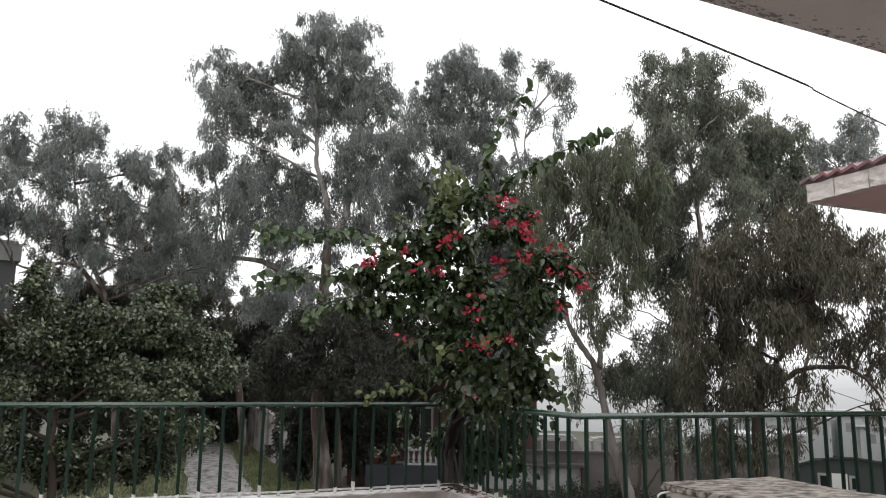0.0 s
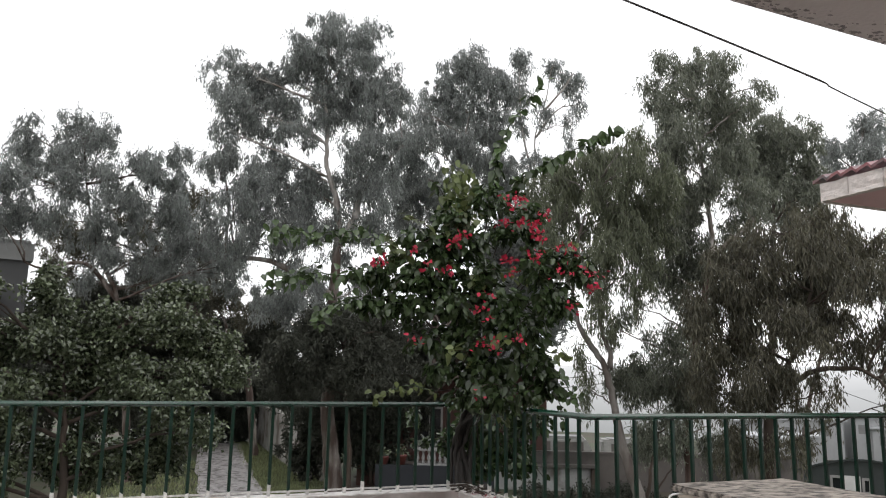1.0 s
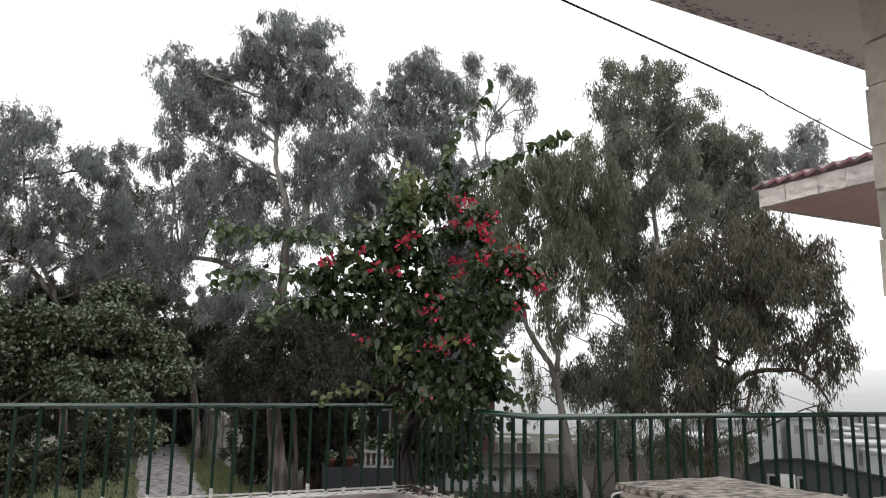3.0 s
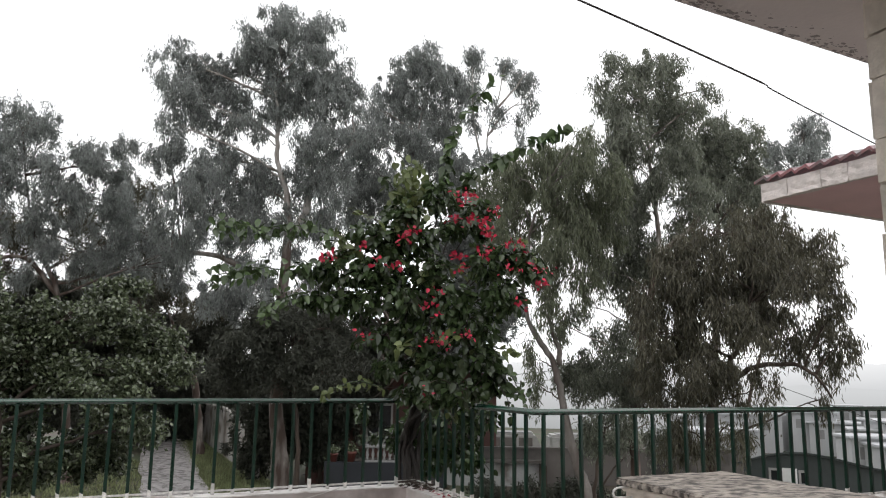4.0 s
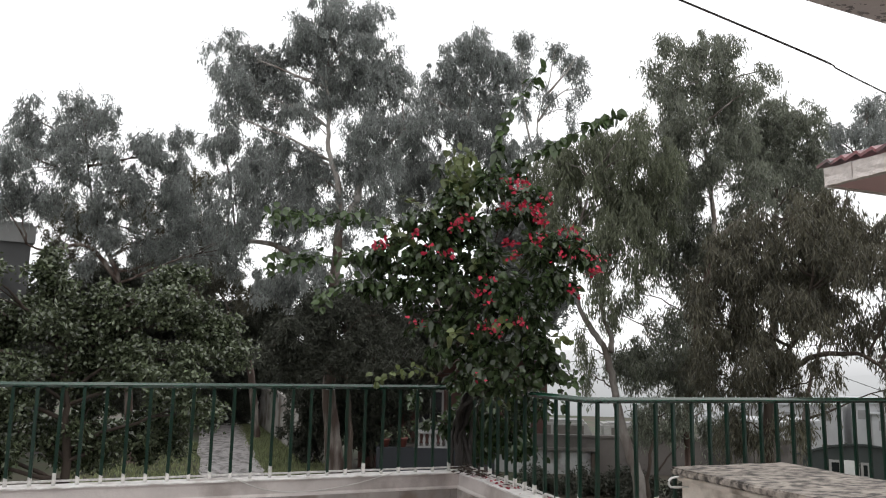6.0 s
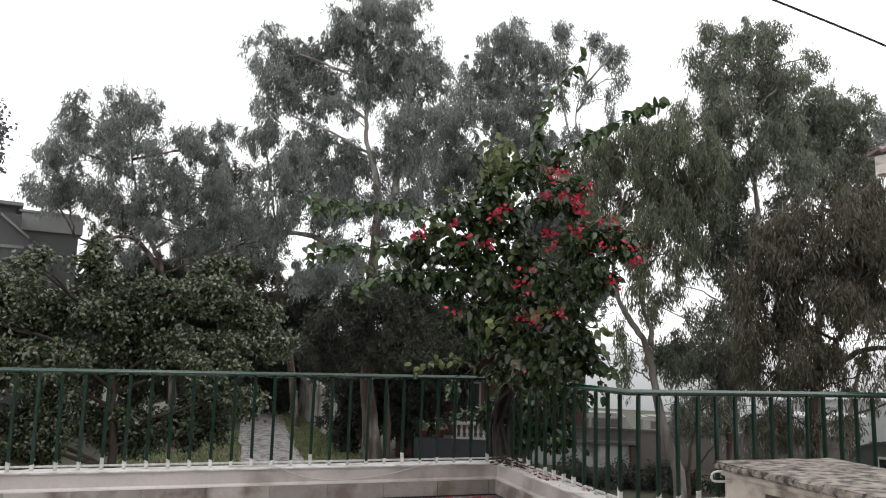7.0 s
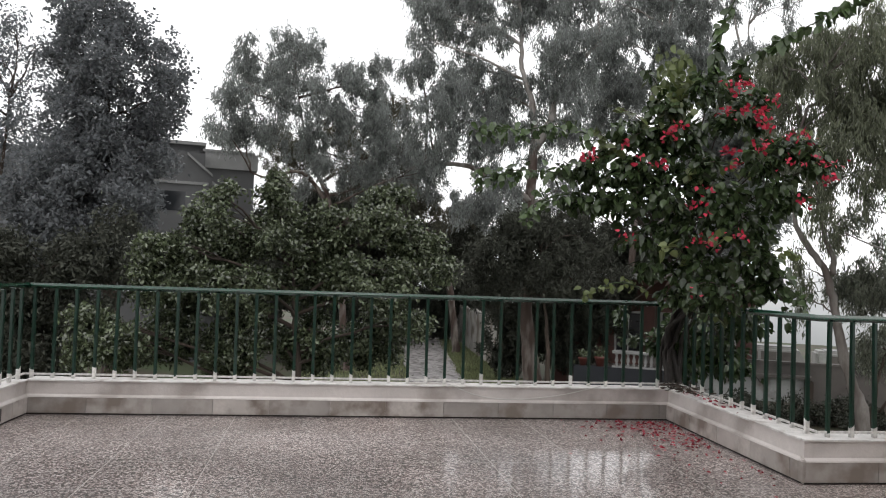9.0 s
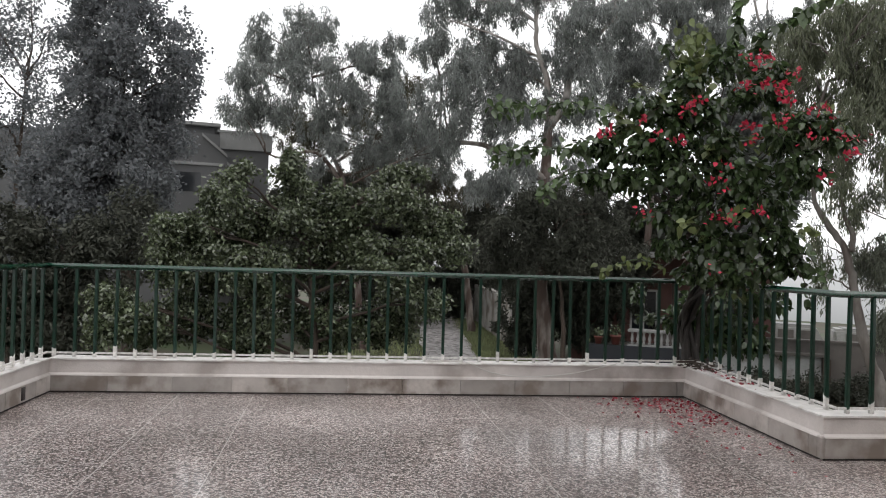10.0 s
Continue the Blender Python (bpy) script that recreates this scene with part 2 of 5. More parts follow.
# ---- building blocks ----
def link(name, bm, material, parent=None, label="", smooth=False):
    me = bpy.data.meshes.new(name)
    bm.to_mesh(me)
    bm.free()
    for one in (material if isinstance(material, (list, tuple)) else (material,)):
        me.materials.append(one)
    if smooth:
        me.polygons.foreach_set("use_smooth", [True] * len(me.polygons))
    ob = new(name, me)
    if parent:
        ob.parent = parent
    if label:
        ob["label"] = label
    return ob


def part(name, bm, material, parent, label="", smooth=False):
    return link(name, bm, material, parent, label, smooth)


def thing(name, at, label, category, group="", kind="", turn=0):
    ob = new(name)
    ob.matrix_world = pose(*at, 0, 0, turn)
    return tagged(ob, label, category, group, kind)


def block(x0, y0, z0, x1, y1, z1, bevel=0.0, bm=None):
    bm = bm or bmesh.new()
    r = bmesh.ops.create_cube(bm, size=1)
    bmesh.ops.scale(bm, vec=(x1 - x0, y1 - y0, z1 - z0), verts=r["verts"])
    bmesh.ops.translate(bm, vec=((x0 + x1) / 2, (y0 + y1) / 2, (z0 + z1) / 2), verts=r["verts"])
    if bevel:
        edges = list({e for v in r["verts"] for e in v.link_edges})
        bmesh.ops.bevel(bm, geom=edges, offset=bevel, segments=2, affect="EDGES")
    return bm


def tube(points, radii, sides=8, bm=None):
    """A round bar through points, with a radius at each."""
    bm = bm or bmesh.new()
    pts = [Vector(p) for p in points]
    rings = []
    for i, p in enumerate(pts):
        d = (pts[min(i + 1, len(pts) - 1)] - pts[max(i - 1, 0)]).normalized()
        a = d.orthogonal().normalized() if abs(d.z) > 0.95 else d.cross(Vector((0, 0, 1))).normalized()
        b = d.cross(a)
        r = radii[i] if isinstance(radii, (list, tuple)) else radii
        rings.append([bm.verts.new(p + (a * math.cos(k * math.tau / sides) + b * math.sin(k * math.tau / sides)) * r) for k in range(sides)])
    for r0, r1 in zip(rings, rings[1:]):
        for k in range(sides):
            bm.faces.new((r0[k], r0[(k + 1) % sides], r1[(k + 1) % sides], r1[k]))
    bm.faces.new(rings[0][::-1])
    bm.faces.new(rings[-1])
    bmesh.ops.recalc_face_normals(bm, faces=bm.faces[:])
    return bm


def curve_through(points, steps=5, wobble=0.0, rng=random):
    """Catmull-Rom points through the given ones."""
    p = [Vector(q) for q in points]
    p = [p[0] * 2 - p[1]] + p + [p[-1] * 2 - p[-2]]
    out = []
    for i in range(1, len(p) - 2):
        for s in range(steps):
            t = s / steps
            q = 0.5 * (2 * p[i] + (p[i + 1] - p[i - 1]) * t + (2 * p[i - 1] - 5 * p[i] + 4 * p[i + 1] - p[i + 2]) * t * t
                       + (3 * p[i] - p[i - 1] - 3 * p[i + 1] + p[i + 2]) * t ** 3)
            out.append(q + Vector((rng.uniform(-1, 1), rng.uniform(-1, 1), rng.uniform(-1, 1))) * wobble)
    out.append(p[-2])
    return out


def arrays_mesh(name, verts, quads, material, parent=None, label="", per=4):
    """One mesh from arrays of vertices and of faces with the same number of corners."""
    me = bpy.data.meshes.new(name)
    nf = len(quads)
    me.vertices.add(len(verts))
    me.vertices.foreach_set("co", np.asarray(verts, np.float32).ravel())
    me.loops.add(nf * per)
    me.loops.foreach_set("vertex_index", np.asarray(quads, np.int32).ravel())
    me.polygons.add(nf)
    me.polygons.foreach_set("loop_start", np.arange(0, nf * per, per, dtype=np.int32))
    me.update(calc_edges=True)
    me.materials.append(material)
    ob = new(name, me)
    if parent:
        ob.parent = parent
    tagged(ob, label, kind="stuff")
    return ob


def unit(v):
    return v / np.maximum(np.linalg.norm(v, axis=-1, keepdims=True), 1e-9)


def leaf_quads(centres, along, length, width, rng, fold=False):
    """Pointed leaves: a narrow diamond each, or a folded pair of faces."""
    n = len(centres)
    side = unit(np.cross(along, unit(rng.normal(size=(n, 3)))))
    up = np.cross(along, side)
    ln = (length * rng.uniform(0.65, 1.25, n))[:, None]
    wd = (width * rng.uniform(0.7, 1.25, n))[:, None] * 0.5
    a, b = centres, centres + along * ln
    m = centres + along * ln * 0.42
    if not fold:
        v = np.stack([a, m + side * wd, b, m - side * wd], 1).reshape(-1, 3)
        f = np.arange(n * 4).reshape(n, 4)
        return v, f
    k = centres + along * ln * 0.42 - up * wd * 0.5
    v = np.stack([a, m + side * wd, b, m - side * wd, k], 1).reshape(-1, 3)
    i = np.arange(n)[:, None] * 5
    f = np.concatenate([i + [0, 1, 2, 4], i + [0, 4, 2, 3]], 0)
    return v, f


def crown(clumps, lobes, seed, density, length, width, droop, tuft, fold=False, sprays=2, strands=True, fill=0.6):
    """Leaves inside the given clumps (x, y, z, half width, half height): on hanging branchlets, or in round tufts; droop 0 to 1."""
    rng = np.random.RandomState(seed)
    vs, fs, base = [], [], 0
    more = []
    for (x, y, z, rh, rv) in clumps:   # smaller sprays round each clump break up its outline
        for _ in range(sprays):
            d = unit(rng.normal(size=3)) * rng.uniform(0.7, 1.1)
            k = rng.uniform(0.28, 0.5)
            more.append((x + d[0] * rh, y + d[1] * rh, z + d[2] * rv - 0.15 * rv, rh * k, rv * k, 1.0))
    n_c = len(clumps)
    for _ in range(int(fill * n_c)):   # looser foliage between neighbouring clumps
        a = clumps[rng.randint(n_c)]
        near = sorted(clumps, key=lambda c: (c[0] - a[0]) ** 2 + (c[1] - a[1]) ** 2 + (c[2] - a[2]) ** 2)[1:4]
        if near:
            c = near[rng.randint(len(near))]
            t = rng.uniform(0.35, 0.65)
            m = [a[k] * t + c[k] * (1 - t) for k in range(5)]
            more.append((*m[:3], m[3] * 0.8, m[4] * 0.8, 0.6))
    for (x, y, z, rh, rv, share) in [(*c, 1.0) for c in clumps] + more + [(*c[:3], c[3] * 1.08, c[4] * 1.08, 0.7 * c[5]) for c in lobes]:
        area = rh * max(rv, 0.3)
        n = int(area * density * share)
        n_t = max(6, n // 80 if strands else int(area / (tuft * tuft) * 2.0))
        d = unit(rng.normal(size=(n_t, 3))) * (rng.uniform(0.05, 1.0, (n_t, 1)) ** 0.42)
        tc = np.array([x, y, z]) + d * np.array([rh, rh, rv]) * rng.uniform(0.82, 1.04, (n_t, 1))
        pick = rng.randint(0, n_t, n)
        size = tuft * rng.uniform(0.55, 1.4, n_t)
        if strands:
            lean = rng.normal(size=(n_t, 3)) * 0.35
            down = rng.uniform(-0.25, 1.0, n)[:, None] * size[pick][:, None] * 2.0
            off = rng.normal(size=(n, 3)) * 0.25 * size[pick][:, None] + (lean[pick] + np.array([0, 0, -1.0]) * (0.25 + droop)) * down * 0.6
        else:
            off = unit(rng.normal(size=(n, 3))) * (rng.uniform(0, 1, (n, 1)) ** 0.6) * size[pick][:, None]
            off[:, 2] = off[:, 2] * 0.8 - np.abs(rng.normal(size=n)) * 0.5 * droop * size[pick]
        c = tc[pick] + off
        a = unit(rng.normal(size=(n, 3)) * (1.05 - droop) + np.array([0, 0, -1.0]) * droop)
        v, f = leaf_quads(c, a, length, width, rng, fold)
        vs.append(v)
        fs.append(f + base)
        base += len(v)
    return np.concatenate(vs), np.concatenate(fs)


def scatter(lobe, size, rng, share=1.0):
    """Small clumps filling one lobe of a crown."""
    x, y, z, rh, rv = lobe
    out = []
    for _ in range(max(2, round(2.6 * share * rh * rv / (size * size)))):
        r = size * rng.uniform(0.6, 1.15)
        d = Vector((rng.gauss(0, 1), rng.gauss(0, 1), rng.gauss(0, 1))).normalized() * 1.12 * rng.uniform(0, 1) ** 0.42
        out.append((x + d.x * rh, y + d.y * rh, z + d.z * rv, min(r, rh * 0.9), min(r * 0.9, rv * 0.9)))
    return out


def tree(name, label, base, trunk, lobes, seed, leaf, outer=(), forks=(), density=2000, length=0.17, width=0.032, droop=0.55, tuft=0.30,
         radius=0.28, clump=0.55, thin=1.0, fork_share=0.42, bark=None, upper=None, fold=False, sprays=2, strands=True, fill=0.6, category="tree"):
    """A trunk with forks, one limb to each lobe of foliage with finer branches, and a crown of hanging leaves; thin makes the outer lobes sparser."""
    rng = random.Random(seed)
    root = thing(name, base, label, category, "trees beyond the terrace")
    bark = bark or M_BARK
    line = curve_through(trunk, 5, 0.03, rng)
    m = len(line)
    bm = tube(line, [radius * (1.0 - 0.88 * (i / (m - 1)) ** (0.42 if upper else 0.7)) for i in range(m)], 12)
    for v in bm.verts:   # knots and flutes
        k = noise.noise(v.co * 1.3 + Vector((seed, 0, 0))) * 0.16 + noise.noise(v.co * 5.0) * 0.07
        near = min(line, key=lambda p: (p - v.co).length_squared)
        v.co += (v.co - near) * k
    if upper:   # the bark has peeled off the upper stem
        cut = [f for f in bm.faces if f.calc_center_median().z > line[m // 2].z]
        keep = bm.copy()
        keep.faces.ensure_lookup_table()
        bm.faces.ensure_lookup_table()
        high = {f.index for f in cut}
        bmesh.ops.delete(bm, geom=[f for f in bm.faces if f.index in high], context="FACES")
        bmesh.ops.delete(keep, geom=[f for f in keep.faces if f.index not in high], context="FACES")
        part("upper_stem", keep, upper, root, "pale bare upper stem", smooth=True)
    part("trunk", bm, bark, root, smooth=True)
    wood = list(line[m // 5:])
    for f in forks:
        pts = curve_through(f, 5, 0.02, rng)
        part("fork", tube(pts, [radius * fork_share * (1 - 0.7 * k / (len(pts) - 1)) for k in range(len(pts))], 8), upper or bark, root, smooth=True)
        wood += pts[1:]
    clumps = []
    for lobe in [*lobes, *outer]:
        x, y, z, rh, rv = lobe
        group = scatter(lobe, clump, rng, thin if lobe in outer else 1.0)
        clumps += group
        tip = Vector((x, y, z + rv * 0.2))
        low = [p for p in wood if p.z < tip.z - 0.3 * (tip - p).xy.length] or [wood[0]]
        a = min(low, key=lambda p: (p - tip).length)
        mid = a.lerp(tip, 0.5) + Vector((rng.uniform(-0.3, 0.3), rng.uniform(-0.3, 0.3), rng.uniform(0.0, 0.35))) * min(1, rh)
        r0 = max(0.02, min(radius * 0.24, 0.022 + 0.009 * (tip - a).length))
        pts = curve_through([a, mid, tip], 4, 0.04, rng)
        bm = tube(pts, [r0 * (1 - 0.75 * k / (len(pts) - 1)) for k in range(len(pts))], 6)
        for c in group[:9]:
            s = pts[rng.randint(len(pts) // 2, len(pts) - 1)]
            e = Vector(c[:3])
            q = s.lerp(e, 0.5) + Vector((0, 0, 0.12 * rh))
            tube([s, q, e], [r0 * 0.34, r0 * 0.24, r0 * 0.09], 4, bm)
        part("limb", bm, upper or bark, root, smooth=True)
    v, f = crown(clumps, [(*c, 1.0) for c in lobes] + [(*c, thin ** 2) for c in outer], seed, density, length, width, droop, tuft, fold, sprays, strands, fill)
    arrays_mesh("crown", v, f, leaf, root, "")
    return root


# ---- ground and distance ----
def ground_height(x, y):
    """The yard lies three metres under the terrace; the valley falls away to one side."""
    far = max(0.0, (x - 24) / 30) if x > 24 else 0.0
    return -3.0 - 5.0 * min(1.0, far) ** 1.2


bm = bmesh.new()
xs = [-600, -200, -80, -40, -20, -10, 0, 5, 10, 15, 20, 24, 28, 32, 36, 42, 50, 60, 90, 160, 300, 700]
ys = [-60, -20, 0, 8, 12, 18, 24, 30, 36, 42, 50, 60, 80, 120, 200, 400, 900]
grid = [[bm.verts.new((x, y, ground_height(x, y) + (0.12 * noise.noise(Vector((x * 0.2, y * 0.2, 0))) if abs(x) < 60 else 0))) for x in xs] for y in ys]
for r0, r1 in zip(grid, grid[1:]):
    for i in range(len(xs) - 1):
        bm.faces.new((r0[i], r0[i + 1], r1[i + 1], r1[i]))
tagged(link("ground", bm, M_EARTH, smooth=True), "damp brown earth with patches of green", "ground", kind="structure")

# ---- terrace ----
X_L, X_C, Y_BACK, Y_SIDE = -2.95, 3.29, 7.355, 5.03   # inner faces of the parapets
P_TOP, RAIL_TOP, PITCH = 0.319, 1.213, 0.187


def floor_slab():
    bm = block(-2.95, -2.0, -0.25, 13.2, Y_SIDE + 0.25, 0.0)
    block(X_L - 0.25, Y_SIDE + 0.25, -0.25, X_C + 0.25, Y_BACK + 0.25, 0.0, bm=bm)
    return tagged(link("floor", bm, M_FLOOR), "wet terrazzo terrace floor with thin joint strips", "floor", kind="structure")


floor = floor_slab()
# storey under the terrace
bm = block(X_L - 0.2, -2.0, -3.4, 13.2, Y_SIDE + 0.2, -0.25)
tagged(link("wall_lower", bm, M_PLASTER), "plastered storey under the terrace", "wall", kind="structure")
bm = block(X_L - 0.2, Y_SIDE + 0.2, -3.4, X_C + 0.2, Y_BACK + 0.2, -0.25)
tagged(link("wall_lower", bm, M_PLASTER), "plastered storey under the terrace corner", "wall", kind="structure")
for k in range(-5, 7):
    x = -0.945 + 0.695 * k
    if X_L < x < X_C and k not in (1, 2):
        bm = block(x - 0.0025, -1.8, -0.002, x + 0.0025, Y_BACK - 0.03, 0.0008)
        for v in bm.verts:   # the grid is a little out of square with the parapet
            v.co.x -= 0.041 * (v.co.y - 5.0)
        part("joint_strip", bm, M_JOINT, floor)
for k in range(-9, 4):
    y = 4.92 + 0.695 * k
    part("joint_strip", block(X_L, y - 0.0015, -0.002, X_C if y > Y_SIDE else 8.0, y + 0.0015, 0.0006), M_JOINT, floor)


def parapet(name, start, end, label, joints, seed):
    """A low plastered wall from start to end, inner face on the line, thickness to the left of the way: face, coping, moulding and skirting tiles."""
    rng = random.Random(seed)
    a, b = Vector((*start, 0)), Vector((*end, 0))
    length = (b - a).length
    ang = math.degrees(math.atan2(b.y - a.y, b.x - a.x))
    root = thing(name, (*start, 0), label, "parapet", kind="structure", turn=ang)
    wall = part("wall", block(0, 0.0, 0, length, 0.20, P_TOP - 0.012), M_PLASTER, root)
    bm = bmesh.new()
    n = max(6, int(length / 0.25))
    for i in range(n):   # coping: uneven cement edge
        x0, x1 = length * i / n, length * (i + 1) / n
        block(x0, -0.012 - rng.uniform(0, 0.006), P_TOP - 0.012, x1, 0.205, P_TOP + rng.uniform(-0.002, 0.003), bm=bm)
    part("coping", bm, M_CEMENT, root, "white cement coping")
    # moulding: a sloped cement fillet above the skirting
    bm = bmesh.new()
    prof = [(0.0, 0.186), (-0.020, 0.172), (-0.026, 0.160), (0.0, 0.160)]
    r0 = [bm.verts.new((0, y, z)) for y, z in prof]
    r1 = [bm.verts.new((length, y, z)) for y, z in prof]
    for i in range(4):
        bm.faces.new((r0[i], r1[i], r1[(i + 1) % 4], r0[(i + 1) % 4]))
    bm.faces.new(r0[::-1]), bm.faces.new(r1)
    part("moulding", bm, M_PLASTER, root, "cement fillet")
    part("mortar_gap", block(0, -0.014, 0.0, length, 0.0, 0.014), M_DARKHOLE, root, "dark strip set back under the skirting")
    x = 0.0
    while x < length - 0.01:
        w = min(joints * rng.uniform(0.93, 1.07), length - x)
        part("skirting_tile", block(x + 0.001, -0.022 - rng.uniform(0, 0.002), 0.014, x + w - 0.001, 0.0, 0.160, 0.003), M_MARBLE, root)
        x += w
    return root


parapet("parapet_back", (X_L, Y_BACK), (X_C + 0.2, Y_BACK), "low cream plastered parapet with marble skirting, wet", 0.56, 1)
side = parapet("parapet_side", (X_C, Y_BACK), (X_C, Y_SIDE + 0.03), "low cream plastered parapet with marble skirting, red petals on it", 0.56, 2)
parapet("parapet_right", (X_C + 0.001, Y_SIDE), (13.0, Y_SIDE), "low cream plastered parapet with marble skirting, wet", 0.56, 3)
length = Y_BACK - Y_SIDE   # the skirting and its fillet turn the outer corner
part("skirting_tile", block(length - 0.032, -0.0225, 0.014, length + 0.0235, -0.0005, 0.160, 0.002), M_MARBLE, side)
part("moulding", block(length - 0.032, -0.024, 0.1605, length + 0.024, -0.0005, 0.178, 0.004), M_PLASTER, side)
parapet("parapet_left", (X_L, 2.0), (X_L, Y_BACK), "low cream plastered parapet with a drain hole", 0.56, 4)


def railing(name, a, b, first, label, seed, last_gap=0.05):
    """A green pipe handrail on slender uprights whose feet have lost their paint, from a to b on the parapet."""
    rng = random.Random(seed)
    a, b = Vector((*a, 0)), Vector((*b, 0))
    length = (b - a).length
    ang = math.degrees(math.atan2(b.y - a.y, b.x - a.x))
    root = thing(name, (a.x, a.y, P_TOP), label, "railing", "terrace railings", turn=ang)
    h = RAIL_TOP - P_TOP
    bm = block(-0.022, -0.026, h - 0.048, length + 0.022, 0.026, h, 0.014)
    part("handrail", bm, M_RAIL, root, "glossy green handrail, wet", smooth=True)
    part("bottom_rail", block(0, -0.012, 0.030, length, 0.004, 0.046), M_BARE, root, "white peeling bottom bar")
    bar = block(-0.0145, -0.0145, 0.0, 0.0145, 0.0145, h - 0.046, 0.004)
    me_bar = bpy.data.meshes.new("baluster")
    bar.to_mesh(me_bar)
    bar.free()
    me_bar.materials.append(M_GREEN)
    feet = []
    for tall in (0.035, 0.05, 0.06, 0.075, 0.085, 0.11):
        lean = rng.choice((-1, 1)) * rng.uniform(0.05, 0.25)
        bf = block(-0.0158, -0.0158, 0.0, 0.0158, 0.0158, tall, 0.003)
        for v in bf.verts:
            if v.co.z > tall * 0.6:
                v.co.z += tall * lean * (v.co.x / 0.0158) * rng.uniform(0.3, 1)
        me = bpy.data.meshes.new("foot")
        bf.to_mesh(me)
        bf.free()
        me.materials.append(M_BARE)
        feet.append(me)
    x = first
    while x < length - last_gap:
        o = new("baluster", me_bar)
        o.parent = root
        o.matrix_local = pose(x, rng.uniform(-0.003, 0.003), 0, rng.uniform(-0.4, 0.4), rng.uniform(-0.5, 0.5), rng.uniform(-3, 3))
        f = new("foot", rng.choice(feet))
        f.parent = o
        x += PITCH
    drops = bmesh.new()   # rain drops hanging under the rail
    for _ in range(int(length * 9)):
        d = bmesh.ops.create_icosphere(drops, subdivisions=1, radius=rng.uniform(0.003, 0.0055))
        bmesh.ops.translate(drops, vec=(rng.uniform(0, length), rng.uniform(-0.015, 0.01), h - 0.051), verts=d["verts"])
    tagged(part("rain_drops", drops, M_DROP, root, "hanging rain drops"), kind="stuff")
    return root


R_Y, R_X, R_SY = Y_BACK + 0.105, X_C + 0.155, Y_SIDE + 0.075
railing("railing", (X_L - 0.07, R_Y), (R_X, R_Y), (3.22 - (X_L - 0.07)) % PITCH, "green painted steel railing with wet handrail", 11)
railing("railing", (R_X, R_Y), (R_X, R_SY), 0.16, "green painted steel railing behind the creeper", 12)
railing("railing", (R_X, R_SY), (12.9, R_SY), 0.075, "green painted steel railing with wet handrail", 13)
railing("railing", (X_L - 0.07, 2.0), (X_L - 0.07, R_Y), 0.1, "green painted steel railing seen end on", 14)


# low masonry box with a concrete slab on it
def masonry_box():
    root = thing("masonry_box", (4.20, 3.3, 0), "low limewashed masonry box with stained concrete slab on top", "box")
    L, D, H = 1.16, 1.73, 0.60
    bm = block(0.07, 0.0, 0, 0.17, 1.10, H)
    block(0.07, 1.10, 0, 0.17, 1.28, 0.26, bm=bm)
    block(0.07, 1.10, 0.49, 0.17, 1.28, H, bm=bm)
    block(0.07, 1.28, 0, 0.17, D - 0.01, H, bm=bm)
    block(0.17, D - 0.11, 0, L - 0.05, D - 0.01, H, bm=bm)
    block(L - 0.15, 0.0, 0, L - 0.05, D - 0.11, H, bm=bm)
    block(0.17, 0, 0, L - 0.15, 0.1, H, bm=bm)
    part("wall", bm, M_BOXWALL, root, "limewashed wall with a square opening")
    rng = random.Random(3)
    bm = block(-0.02, -0.05, H + 0.004, L + 0.02, D + 0.03, H + 0.062, 0.012)
    bmesh.ops.subdivide_edges(bm, edges=[e for e in bm.edges if e.calc_length() > 0.4], cuts=9, use_grid_fill=True)
    for v in bm.verts:
        v.co += Vector((rng.uniform(-1, 1), rng.uniform(-1, 1), rng.uniform(-0.6, 0.6))) * 0.006
    part("slab", bm, M_SLAB, root, "wet stained concrete slab")
    part("moulding", block(0.03, -0.02, H - 0.045, L - 0.02, D, H, 0.008), M_BOXWALL, root)
    return root


masonry_box()
pts = curve_through([(4.30, 4.95, 0.592), (4.15, 4.95, 0.595), (4.095, 4.95, 0.58), (4.085, 4.95, 0.545), (4.12, 4.95, 0.520), (4.30, 4.95, 0.515)], 5)
tagged(link("water_pipe", tube(pts, 0.009, 8), M_WHITE, smooth=True), "bent white water pipe beside the masonry box", "pipe")

# ---- porch: roof slab, stone pillar, unseen house wall behind the camera ----
def soffit_edge(x):
    return 2.080 + 0.0389 * (x - 2.07)


bm = block(-2.95, -1.8, 3.0, 3.75, 2.085, 3.18)
for v in bm.verts:   # the front edge runs slightly askew
    if v.co.y > 2:
        v.co.y = soffit_edge(v.co.x)
tagged(link("ceiling", bm, M_SOFFIT), "grey plastered porch soffit with mould along its edge", "ceiling", kind="structure")
bm = bmesh.new()
rng = random.Random(8)
for i in range(260):
    x = rng.gauss(rng.choice((2.05, 2.4, 2.5, 3.0, 3.3)), 0.16)
    edge = soffit_edge(x) - 0.004
    y = edge - abs(rng.gauss(0.0, 0.04)) - (0.02 if rng.random() < 0.3 else 0)
    r = rng.uniform(0.002, 0.010)
    k = rng.randint(5, 8)
    vs = [bm.verts.new((x + 1.8 * r * math.cos(j * math.tau / k) * rng.uniform(0.5, 1.3), min(edge, y + r * math.sin(j * math.tau / k) * rng.uniform(0.5, 1.3)), 2.9985 - 0.000004 * i)) for j in range(k)]
    bm.faces.new(vs[::-1])
tagged(link("mould", bm, M_MOULD), "dark mould blots along the soffit edge", "stain", kind="stuff")


